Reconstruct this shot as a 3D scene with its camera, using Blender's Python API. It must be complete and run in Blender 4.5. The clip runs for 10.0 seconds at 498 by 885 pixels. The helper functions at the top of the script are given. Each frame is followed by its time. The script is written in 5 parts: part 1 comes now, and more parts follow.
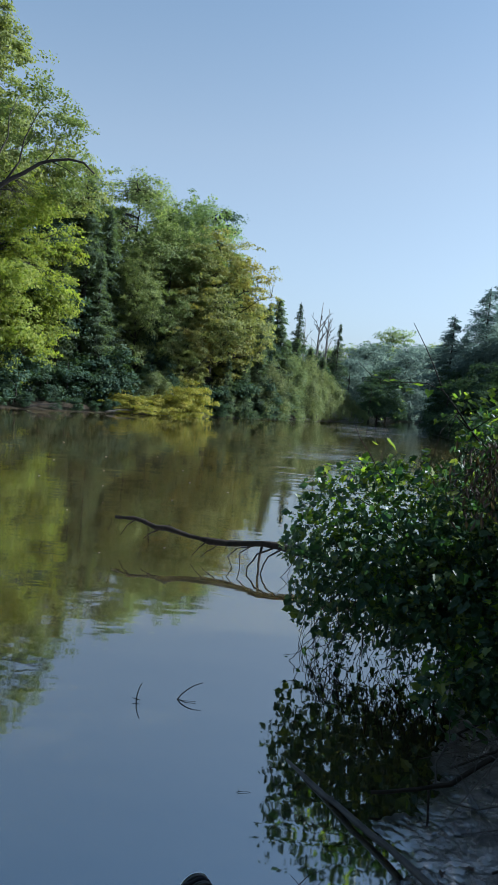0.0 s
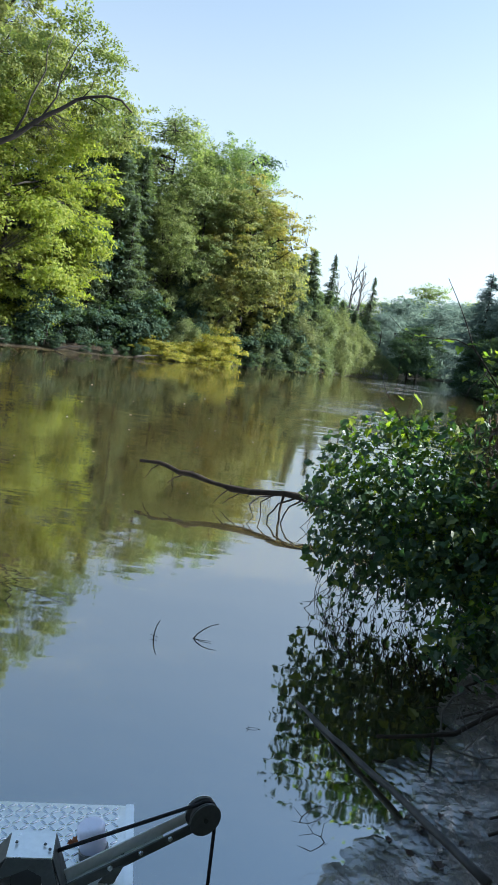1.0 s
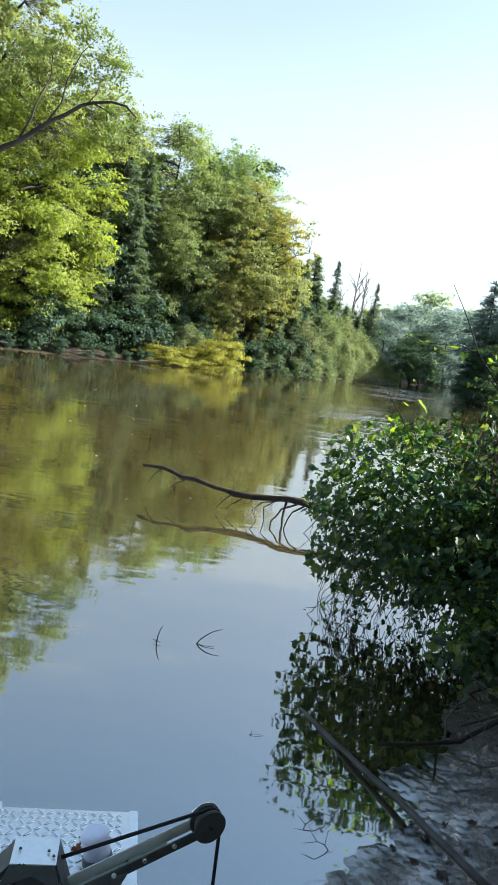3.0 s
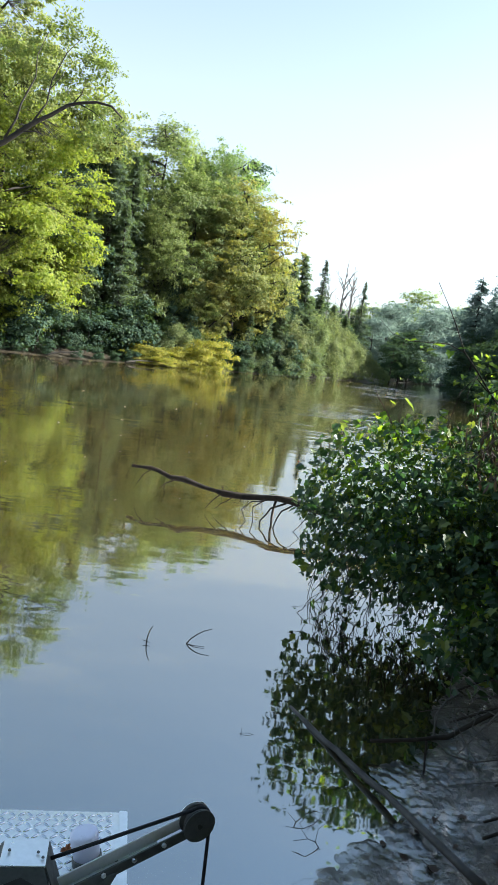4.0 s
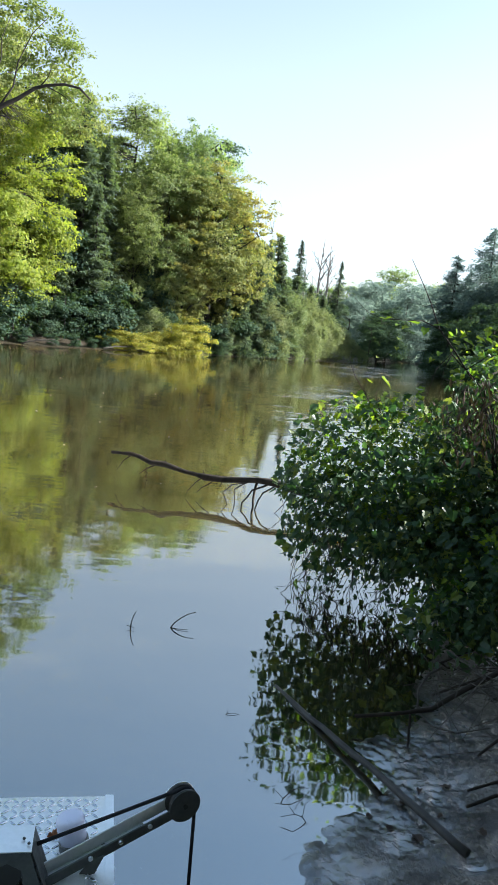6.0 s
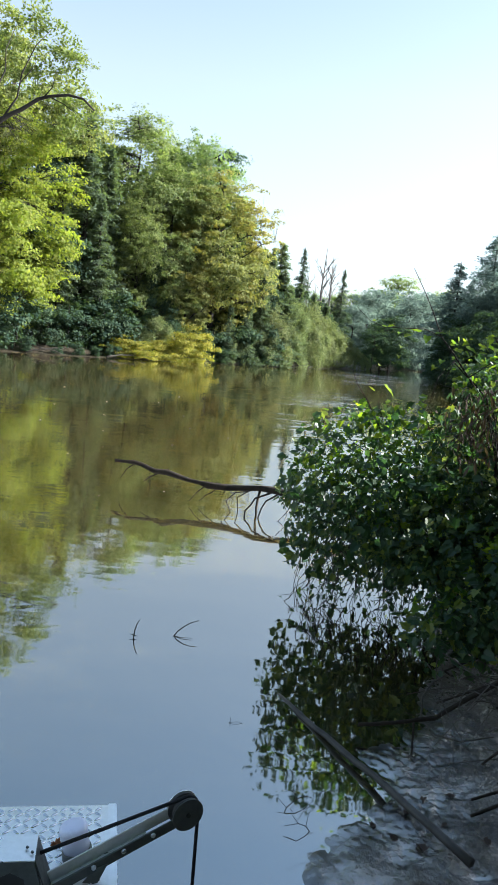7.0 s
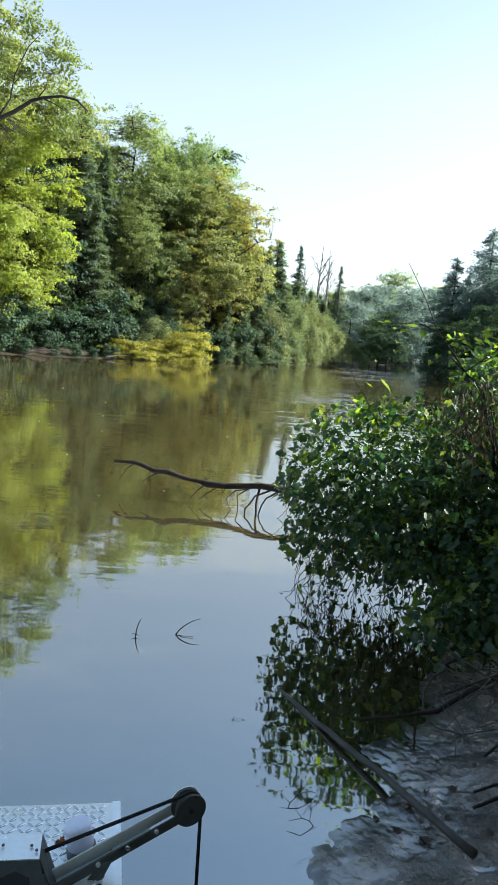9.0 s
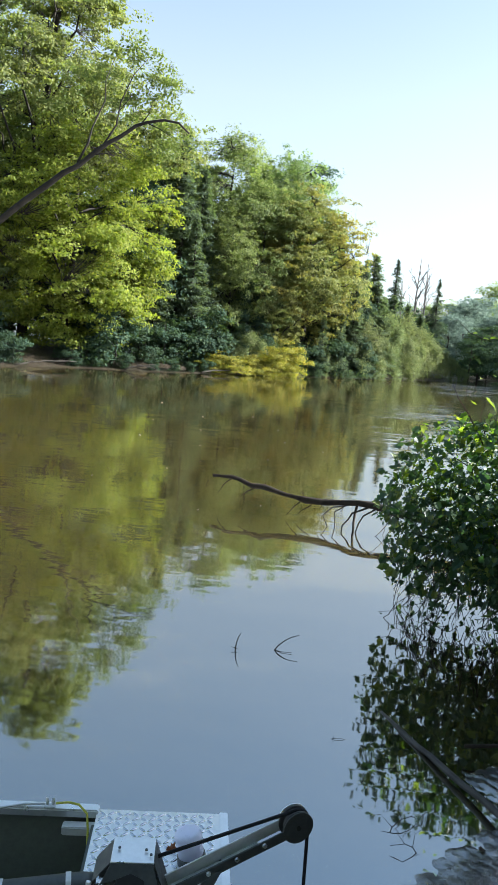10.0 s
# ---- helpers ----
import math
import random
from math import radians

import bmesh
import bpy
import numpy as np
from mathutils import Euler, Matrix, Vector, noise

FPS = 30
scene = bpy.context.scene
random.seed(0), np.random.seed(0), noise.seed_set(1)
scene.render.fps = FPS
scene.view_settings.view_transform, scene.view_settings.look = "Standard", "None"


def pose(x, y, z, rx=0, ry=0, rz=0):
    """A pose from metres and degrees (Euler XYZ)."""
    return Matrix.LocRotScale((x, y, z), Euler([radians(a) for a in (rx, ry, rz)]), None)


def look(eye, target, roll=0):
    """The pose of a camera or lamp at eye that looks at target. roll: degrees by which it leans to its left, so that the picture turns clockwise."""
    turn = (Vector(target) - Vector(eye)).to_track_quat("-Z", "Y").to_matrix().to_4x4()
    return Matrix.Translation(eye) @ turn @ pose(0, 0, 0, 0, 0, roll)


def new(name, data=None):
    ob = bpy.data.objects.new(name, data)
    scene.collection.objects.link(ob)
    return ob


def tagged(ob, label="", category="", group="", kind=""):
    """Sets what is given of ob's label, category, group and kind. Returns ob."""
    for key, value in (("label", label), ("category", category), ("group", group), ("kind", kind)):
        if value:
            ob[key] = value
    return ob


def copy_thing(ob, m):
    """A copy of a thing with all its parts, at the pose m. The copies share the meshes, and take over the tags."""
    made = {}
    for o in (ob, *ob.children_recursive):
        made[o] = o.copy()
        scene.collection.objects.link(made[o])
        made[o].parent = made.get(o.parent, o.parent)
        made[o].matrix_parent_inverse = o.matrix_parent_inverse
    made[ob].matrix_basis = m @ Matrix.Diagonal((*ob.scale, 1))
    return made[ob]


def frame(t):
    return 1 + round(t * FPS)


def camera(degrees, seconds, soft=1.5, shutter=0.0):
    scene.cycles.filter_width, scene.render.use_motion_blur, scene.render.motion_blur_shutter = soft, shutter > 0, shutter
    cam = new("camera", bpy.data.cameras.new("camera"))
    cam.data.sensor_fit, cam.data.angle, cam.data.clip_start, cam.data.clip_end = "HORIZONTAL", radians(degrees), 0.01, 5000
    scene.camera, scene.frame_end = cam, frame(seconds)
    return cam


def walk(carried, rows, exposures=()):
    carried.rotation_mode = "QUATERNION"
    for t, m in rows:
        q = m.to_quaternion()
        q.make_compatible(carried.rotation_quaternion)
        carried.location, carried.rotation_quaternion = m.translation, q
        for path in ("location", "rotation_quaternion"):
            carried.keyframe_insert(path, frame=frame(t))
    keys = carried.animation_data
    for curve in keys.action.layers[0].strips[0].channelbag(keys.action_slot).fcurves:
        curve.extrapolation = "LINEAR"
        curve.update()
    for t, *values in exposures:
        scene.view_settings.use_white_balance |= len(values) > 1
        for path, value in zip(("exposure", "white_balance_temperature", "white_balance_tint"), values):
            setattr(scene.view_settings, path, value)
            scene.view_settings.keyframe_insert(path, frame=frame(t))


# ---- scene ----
cam = camera(37.0, 10.0, soft=0.8)
PATH = [
    (0, (-0.025, 0.025, 1.757), (-0.008, 2.020, 1.619), 5.40),
    (0.2, (-0.026, 0.016, 1.752), (-0.057, 2.007, 1.571), 6.18),
    (0.5, (-0.028, 0.006, 1.748), (-0.095, 1.993, 1.536), 6.80),
    (1, (-0.014, 0.001, 1.745), (-0.052, 1.982, 1.469), 7.90),
    (1.5, (-0.015, 0.008, 1.731), (-0.037, 1.984, 1.422), 8.20),
    (2, (-0.026, 0.008, 1.737), (-0.067, 1.985, 1.437), 8.10),
    (3.5, (-0.024, 0.005, 1.742), (-0.070, 1.988, 1.487), 8.20),
    (4, (-0.015, 0.001, 1.743), (-0.033, 1.984, 1.483), 7.70),
    (4.5, (-0.013, 0.002, 1.744), (-0.006, 1.984, 1.477), 7.50),
    (5, (0.010, -0.009, 1.741), (0.062, 1.970, 1.457), 7.30),
    (5.5, (-0.003, -0.003, 1.739), (0.063, 1.974, 1.446), 6.80),
    (6, (0.004, 0.003, 1.741), (0.041, 1.980, 1.442), 6.20),
    (7.5, (0.007, -0.009, 1.746), (0.032, 1.972, 1.474), 6.00),
    (8, (0.004, -0.006, 1.747), (0.034, 1.975, 1.469), 6.00),
    (8.5, (0.006, -0.013, 1.748), (0.033, 1.967, 1.471), 5.80),
    (9, (0.016, -0.017, 1.746), (0.043, 1.962, 1.462), 5.00),
    (9.5, (0.012, -0.016, 1.744), (0.016, 1.963, 1.453), 4.40),
    (9.7, (-0.002, -0.029, 1.751), (-0.069, 1.947, 1.467), 4.50),
    (9.85, (-0.016, -0.041, 1.757), (-0.163, 1.932, 1.482), 4.60),
    (10, (-0.030, -0.053, 1.763), (-0.255, 1.917, 1.496), 4.70),
]
EXPOSURE = [(0, 1.62, 5300, 6), (0.5, 1.9, 5450, 6), (1.0, 2.3, 5700, 6), (1.5, 2.5, 5900, 6), (2.0, 2.6, 6000, 6), (4.0, 2.58, 6000, 6), (6.0, 2.52, 5950, 6), (10, 2.48, 5950, 6)]
walk(cam, [(t, look(eye, target, roll)) for t, eye, target, roll in PATH], EXPOSURE)

# ---- sky and sun ----
SUN_AZ, SUN_EL = radians(80), radians(32)      # from straight ahead towards the right bank
world = bpy.data.worlds.new("sky")
scene.world = world
world.use_nodes = True
wn = world.node_tree.nodes
sky = wn.new("ShaderNodeTexSky")
sky.sky_type, sky.sun_disc = "NISHITA", False
sky.sun_elevation, sky.sun_rotation = SUN_EL, SUN_AZ
sky.air_density, sky.dust_density, sky.ozone_density = 1.0, 1.2, 1.6
wn["Background"].inputs["Strength"].default_value = 0.058
haze = wn.new("ShaderNodeHueSaturation")          # haze pales the blue towards the horizon
up = wn.new("ShaderNodeTexCoord")
height = wn.new("ShaderNodeSeparateXYZ")
pale = wn.new("ShaderNodeMapRange")
pale.inputs["From Min"].default_value, pale.inputs["From Max"].default_value = 0.30, 0.60
pale.inputs["To Min"].default_value, pale.inputs["To Max"].default_value = 0.50, 0.9
haze.inputs["Hue"].default_value = 0.488
world.node_tree.links.new(up.outputs["Generated"], height.inputs["Vector"])
world.node_tree.links.new(height.outputs["Z"], pale.inputs["Value"])
world.node_tree.links.new(pale.outputs["Result"], haze.inputs["Saturation"])
even = wn.new("ShaderNodeGamma")                  # thin high haze evens the sky out
even.inputs["Gamma"].default_value = 0.88
world.node_tree.links.new(sky.outputs["Color"], even.inputs["Color"])
world.node_tree.links.new(even.outputs["Color"], haze.inputs["Color"])
world.node_tree.links.new(haze.outputs["Color"], wn["Background"].inputs["Color"])
sun = new("sun", bpy.data.lights.new("sun", "SUN"))
sun.data.energy, sun.data.angle, sun.data.color = 4.2, radians(0.53), (1.0, 0.95, 0.87)
to_sun = Vector((math.sin(SUN_AZ) * math.cos(SUN_EL), math.cos(SUN_AZ) * math.cos(SUN_EL), math.sin(SUN_EL)))
sun.matrix_world = look(to_sun * 200, (0, 0, 0))

# ---- materials ----
def material(name):
    m = bpy.data.materials.new(name)
    m.use_nodes = True
    n, l = m.node_tree.nodes, m.node_tree.links
    return m, n, l, n["Principled BSDF"]


def ramp(n, l, fac, stops):
    r = n.new("ShaderNodeValToRGB")
    while len(r.color_ramp.elements) < len(stops):
        r.color_ramp.elements.new(0.5)
    for e, (p, c) in zip(r.color_ramp.elements, stops):
        e.position, e.color = p, (*c, 1)
    l.new(fac, r.inputs["Fac"])
    return r.outputs["Color"]


def tex_noise(n, l, scale, detail=4, rough=0.55, stretch=None, coords="Object"):
    tc = n.new("ShaderNodeTexCoord")
    t = n.new("ShaderNodeTexNoise")
    t.inputs["Scale"].default_value, t.inputs["Detail"].default_value, t.inputs["Roughness"].default_value = scale, detail, rough
    if stretch:
        mp = n.new("ShaderNodeMapping")
        mp.inputs["Scale"].default_value = stretch
        l.new(tc.outputs[coords], mp.inputs["Vector"])
        l.new(mp.outputs["Vector"], t.inputs["Vector"])
    else:
        l.new(tc.outputs[coords], t.inputs["Vector"])
    return t.outputs["Fac"]


def bump(n, l, p, height, strength, distance):
    b = n.new("ShaderNodeBump")
    b.inputs["Strength"].default_value, b.inputs["Distance"].default_value = strength, distance
    l.new(height, b.inputs["Height"])
    l.new(b.outputs["Normal"], p.inputs["Normal"])
    return b


def leaf_material(name, stops, through_light=0.45, gloss=0.6, tree_tint=0.0, turning=None, shine=0.2, glow=(1.35, 1.45, 0.5)):
    m, n, l, p = material(name)
    geo = n.new("ShaderNodeNewGeometry")
    col = ramp(n, l, geo.outputs["Random Per Island"], stops)
    if turning:
        some = n.new("ShaderNodeMapRange")
        some.inputs["From Min"].default_value, some.inputs["From Max"].default_value, some.inputs["To Max"].default_value = 0.47, 0.66, 0.8
        l.new(tex_noise(n, l, 0.3, 3), some.inputs["Value"])
        turn_mix = n.new("ShaderNodeMix")
        turn_mix.data_type = "RGBA"
        turn_mix.inputs["B"].default_value = (*turning, 1)
        l.new(some.outputs["Result"], turn_mix.inputs["Factor"])
        l.new(col, turn_mix.inputs["A"])
        col = turn_mix.outputs["Result"]
    big = tex_noise(n, l, 0.45, 3)
    hsv = n.new("ShaderNodeHueSaturation")
    mul = n.new("ShaderNodeMapRange")
    mul.inputs["From Min"].default_value, mul.inputs["From Max"].default_value = 0.3, 0.7
    mul.inputs["To Min"].default_value, mul.inputs["To Max"].default_value = 0.75, 1.25
    l.new(big, mul.inputs["Value"])
    l.new(mul.outputs["Result"], hsv.inputs["Value"])
    info = n.new("ShaderNodeObjectInfo")
    hue = n.new("ShaderNodeMapRange")
    hue.inputs["To Min"].default_value, hue.inputs["To Max"].default_value = 0.5 - tree_tint, 0.5 + tree_tint
    l.new(info.outputs["Random"], hue.inputs["Value"])
    l.new(hue.outputs["Result"], hsv.inputs["Hue"])
    l.new(col, hsv.inputs["Color"])
    l.new(hsv.outputs["Color"], p.inputs["Base Color"])
    p.inputs["Roughness"].default_value = gloss
    p.inputs["Specular IOR Level"].default_value = shine
    tr = n.new("ShaderNodeBsdfTranslucent")
    warm = n.new("ShaderNodeMix")
    warm.data_type, warm.blend_type = "RGBA", "MULTIPLY"
    warm.inputs["Factor"].default_value = 1.0
    warm.inputs["B"].default_value = (*glow, 1)
    l.new(hsv.outputs["Color"], warm.inputs["A"])
    l.new(warm.outputs["Result"], tr.inputs["Color"])
    mix = n.new("ShaderNodeMixShader")
    mix.inputs["Fac"].default_value = through_light
    l.new(p.outputs["BSDF"], mix.inputs[1])
    l.new(tr.outputs["BSDF"], mix.inputs[2])
    l.new(mix.outputs["Shader"], n["Material Output"].inputs["Surface"])
    return m


def rough_material(name, stops, scale, rough=0.8, bump_strength=0.5, bump_distance=0.01, stretch=None, metal=0.0, fine=6.0):
    m, n, l, p = material(name)
    a = tex_noise(n, l, scale, 6, 0.6, stretch)
    l.new(ramp(n, l, a, stops), p.inputs["Base Color"])
    p.inputs["Roughness"].default_value, p.inputs["Metallic"].default_value = rough, metal
    p.inputs["Specular IOR Level"].default_value = 0.25
    b = tex_noise(n, l, scale * fine, 5, 0.65, stretch)
    bump(n, l, p, b, bump_strength, bump_distance)
    return m


LEAF_MAPLE = leaf_material("maple_leaves", [(0.0, (0.085, 0.122, 0.045)), (0.5, (0.150, 0.195, 0.078)), (1.0, (0.21, 0.245, 0.105))], 0.55, tree_tint=0.02, glow=(1.3, 1.4, 0.65))
LEAF_ASH = leaf_material("ash_leaves", [(0.0, (0.085, 0.118, 0.040)), (0.5, (0.135, 0.172, 0.058)), (1.0, (0.19, 0.215, 0.075))], 0.5, tree_tint=0.02, glow=(1.35, 1.4, 0.6))
LEAF_BRIGHT = leaf_material("sunny_leaves", [(0.0, (0.120, 0.155, 0.030)), (0.5, (0.175, 0.208, 0.042)), (1.0, (0.24, 0.25, 0.058))], 0.6)
LEAF_YELLOW = leaf_material("yellowing_leaves", [(0.0, (0.12, 0.140, 0.030)), (0.5, (0.20, 0.195, 0.036)), (1.0, (0.31, 0.245, 0.045))], 0.5)
LEAF_OLIVE = leaf_material("olive_leaves", [(0.0, (0.095, 0.120, 0.040)), (0.5, (0.18, 0.205, 0.075)), (1.0, (0.25, 0.26, 0.10))], 0.5, turning=(0.27, 0.225, 0.045), glow=(1.35, 1.3, 0.6))
# distance haze is put into this leaf colour: pale and bluish
LEAF_HAZED = leaf_material("hazed_blue_leaves", [(0.0, (0.100, 0.140, 0.128)), (0.6, (0.140, 0.180, 0.162)), (1.0, (0.18, 0.22, 0.19))], 0.6, glow=(1.2, 1.25, 1.05), tree_tint=0.01, shine=0.04)
# shade beneath the wood is put into this darker leaf colour
LEAF_SHADED = leaf_material("shade_dark_leaves", [(0.0, (0.028, 0.050, 0.038)), (0.6, (0.044, 0.070, 0.048)), (1.0, (0.068, 0.095, 0.056))], 0.35, 0.8, tree_tint=0.015, shine=0.04)
LEAF_WILLOW = leaf_material("willow_leaves", [(0.0, (0.100, 0.125, 0.062)), (0.5, (0.150, 0.175, 0.085)), (1.0, (0.20, 0.22, 0.11))], 0.45, tree_tint=0.02, shine=0.1, glow=(1.3, 1.35, 0.7))
NEEDLE = leaf_material("conifer_needles", [(0.0, (0.044, 0.062, 0.048)), (0.6, (0.062, 0.086, 0.062)), (1.0, (0.085, 0.11, 0.07))], 0.3, 0.7, shine=0.08)
# needles paled towards blue to stand for distance haze
NEEDLE_HAZED = leaf_material("hazed_pine_needles", [(0.0, (0.090, 0.130, 0.115)), (0.6, (0.130, 0.170, 0.15)), (1.0, (0.17, 0.21, 0.18))], 0.7, 0.7, glow=(1.2, 1.3, 1.25), shine=0.06)
NEEDLE_CEDAR = leaf_material("cedar_needles", [(0.0, (0.060, 0.085, 0.062)), (0.6, (0.092, 0.122, 0.086)), (1.0, (0.13, 0.16, 0.105))], 0.45, 0.7, shine=0.08)
LEAF_SHOOT = leaf_material("shoot_leaves", [(0.0, (0.075, 0.130, 0.020)), (0.6, (0.115, 0.175, 0.026)), (1.0, (0.18, 0.22, 0.035))], 0.58, 0.6, tree_tint=0.02)
LEAF_VINE = leaf_material("vine_leaves", [(0.0, (0.020, 0.050, 0.028)), (0.7, (0.042, 0.086, 0.036)), (1.0, (0.16, 0.20, 0.045))], 0.42, 0.45, tree_tint=0.02, shine=0.45)
# brighter vine leaf colour that stands for backlight along the bush's rim
LEAF_RIM = leaf_material("backlit_rim_leaves", [(0.0, (0.050, 0.10, 0.018)), (0.6, (0.11, 0.17, 0.024)), (1.0, (0.22, 0.27, 0.03))], 0.58, 0.7, tree_tint=0.02)
BARK = rough_material("bark", [(0.3, (0.012, 0.010, 0.008)), (0.7, (0.036, 0.030, 0.025))], 3.0, 0.9, 0.8, 0.03, (1, 1, 0.2))
DEAD_WOOD = rough_material("dead_wood", [(0.3, (0.07, 0.062, 0.055)), (0.7, (0.17, 0.155, 0.135))], 5.0, 0.85, 0.6, 0.01, (1, 1, 0.25))
WET_WOOD = rough_material("wet_wood", [(0.3, (0.009, 0.007, 0.005)), (0.7, (0.034, 0.025, 0.018))], 14.0, 0.9, 0.8, 0.006, (1, 1, 0.4))
POLE_WOOD = rough_material("weathered_pole", [(0.3, (0.022, 0.020, 0.019)), (0.7, (0.085, 0.078, 0.072))], 9.0, 0.45, 0.8, 0.004, (1, 1, 0.3))
ROOT = rough_material("muddy_roots", [(0.3, (0.03, 0.026, 0.022)), (0.7, (0.075, 0.065, 0.056))], 20.0, 0.6, 0.5, 0.003)

# ---- ground and river ----
RIVER = [(-200, -20), (-60, 12), (-30, 20), (-16, 26), (-13.3, 28), (-11.3, 32.0), (-9, 33.7), (-7, 36.3), (-4.7, 40.1), (-1.8, 44),
         (1.7, 48.6), (6.2, 55.7), (10, 62), (11.5, 70), (17, 80), (32, 92), (80, 100), (200, 90), (200, 70), (80, 82), (40, 78), (24, 70), (15.5, 59),
         (12.3, 50), (12.2, 44), (10.5, 32), (7.5, 20), (4.4, 10.5), (2.4, 6.6), (1.42, 4.9), (1.28, 4.05), (1.1, 3.75), (1.02, 3.38), (0.87, 3.13), (0.67, 3.06), (0.71, 2.9), (0.79, 2.74),
         (0.74, 2.67), (0.65, 2.6), (0.51, 2.48), (0.41, 2.36), (0.37, 2.24), (0.35, 2.08), (0.27, 1.9), (0.15, 1.4), (-0.1, 0.75), (-1.5, 0.1), (-5, -2), (-20, -8), (-60, -30), (-200, -60)]


def river_side(xy):
    """Distance to the water's edge, positive on land."""
    p = np.asarray(RIVER, float)
    q = np.roll(p, -1, 0)
    best = np.full(len(xy), 1e9)
    inside = np.zeros(len(xy), bool)
    for a, b in zip(p, q):
        d = b - a
        t = np.clip(((xy - a) @ d) / (d @ d), 0, 1)
        best = np.minimum(best, np.linalg.norm(xy - (a + t[:, None] * d), axis=1))
        with np.errstate(divide="ignore", invalid="ignore"):
            cross = (a[0] + (xy[:, 1] - a[1]) * d[0] / d[1]) if d[1] else np.full(len(xy), 1e9)
        inside ^= ((a[1] > xy[:, 1]) != (b[1] > xy[:, 1])) & (xy[:, 0] < cross)
    return np.where(inside, -best, best)


def ground_height(xy):
    xy = np.asarray(xy, float).reshape(-1, 2)
    d = river_side(xy)
    land = 0.09 * np.minimum(d, 0.12) + 0.03 * np.clip(d - 0.12, 0, 0.3) + 0.085 * np.clip(d - 0.25, 0, 2.2) + 0.75 * (1 - np.exp(-np.maximum(d - 1.2, 0) / 3.0))
    bed = np.maximum(d * 0.22, -1.2)
    z = np.where(d > 0, land, bed)
    near = np.exp(-((xy[:, 0] - 0.9) ** 2 + (xy[:, 1] - 2.8) ** 2) / 6.0)
    wob = np.array([noise.noise((x * 3.1, y * 3.1, 0.3)) * 0.25 + noise.noise((x * 9, y * 9, 1.7)) * 0.35 + noise.noise((x * 17, y * 13, 4.7)) * 0.32 + noise.noise((x * 37, y * 29, 2.7)) * 0.36 for x, y in xy])
    pool = 0.035 * np.exp(-((xy[:, 0] - 0.98) ** 2 / 0.006 + (xy[:, 1] - 2.30) ** 2 / 0.002)) + 0.004 * np.exp(-((xy[:, 0] - 0.72) ** 2 / 0.012 + (xy[:, 1] - 2.5) ** 2 / 0.002))
    return z + wob * (0.016 * near + 0.03 * (d > 1)) - pool


def ground_z(x, y):
    return float(ground_height([(x, y)])[0])


def mesh_from(name, verts, faces, mat, smooth=False):
    """A mesh from arrays: verts (n, 3), faces (m, k)."""
    verts, faces = np.asarray(verts, np.float32), np.asarray(faces, np.int32)
    me = bpy.data.meshes.new(name)
    me.vertices.add(len(verts))
    me.vertices.foreach_set("co", verts.ravel())
    k = faces.shape[1]
    me.loops.add(faces.size)
    me.loops.foreach_set("vertex_index", faces.ravel())
    me.polygons.add(len(faces))
    me.polygons.foreach_set("loop_start", np.arange(0, faces.size, k, dtype=np.int32))
    me.polygons.foreach_set("loop_total", np.full(len(faces), k, np.int32))
    me.polygons.foreach_set("use_smooth", np.full(len(faces), smooth))
    me.update(calc_edges=True)
    me.materials.append(mat)
    return me


def ring_sheet(cx, cy, r0, ratio, rings, sectors):
    rad = r0 * ratio ** np.arange(rings)
    ang = np.linspace(0, 2 * math.pi, sectors, endpoint=False)
    xy = np.stack([cx + rad[:, None] * np.cos(ang), cy + rad[:, None] * np.sin(ang)], -1).reshape(-1, 2)
    xy = np.vstack([xy, [[cx, cy]]])
    i, j = np.meshgrid(np.arange(rings - 1), np.arange(sectors), indexing="ij")
    a, b = i * sectors + j, i * sectors + (j + 1) % sectors
    quads = np.stack([a, a + sectors, b + sectors, b], -1).reshape(-1, 4)
    k, mid = np.arange(0, sectors, 2), np.full(sectors // 2, rings * sectors)
    return xy, np.vstack([quads, np.stack([k, k + 1, (k + 2) % sectors, mid], -1)])


MUD, n, l, p = material("bank_mud")
a1 = tex_noise(n, l, 1.1, 5, 0.6)
a2 = tex_noise(n, l, 14, 6, 0.65)
tc = n.new("ShaderNodeTexCoord")
mp = n.new("ShaderNodeMapping")                  # bare wet mud at the near shore, leaf litter elsewhere
mp.inputs["Scale"].default_value, mp.inputs["Location"].default_value = (1 / 3, 1 / 3, 1 / 3), (-0.72 / 3, -2.45 / 3, 0)
l.new(tc.outputs["Object"], mp.inputs["Vector"])
gr = n.new("ShaderNodeTexGradient")
gr.gradient_type = "SPHERICAL"
l.new(mp.outputs["Vector"], gr.inputs["Vector"])
wet = n.new("ShaderNodeMapRange")
wet.inputs["From Min"].default_value, wet.inputs["From Max"].default_value = 0.50, 0.76
l.new(gr.outputs["Fac"], wet.inputs["Value"])
mud_colour = ramp(n, l, a1, [(0.35, (0.013, 0.013, 0.014)), (0.65, (0.030, 0.029, 0.029))])
litter = ramp(n, l, a2, [(0.35, (0.018, 0.014, 0.010)), (0.65, (0.055, 0.042, 0.028))])
both = n.new("ShaderNodeMix")
both.data_type = "RGBA"
l.new(wet.outputs["Result"], both.inputs["Factor"])
l.new(litter, both.inputs["A"])
l.new(mud_colour, both.inputs["B"])
l.new(both.outputs["Result"], p.inputs["Base Color"])
l.new(ramp(n, l, a2, [(0.35, (0.2, 0.2, 0.2)), (0.65, (0.5, 0.5, 0.5))]), p.inputs["Roughness"])
film = n.new("ShaderNodeMath")                   # the film of water lies in patches
film.operation = "MULTIPLY"
l.new(wet.outputs["Result"], film.inputs[0])
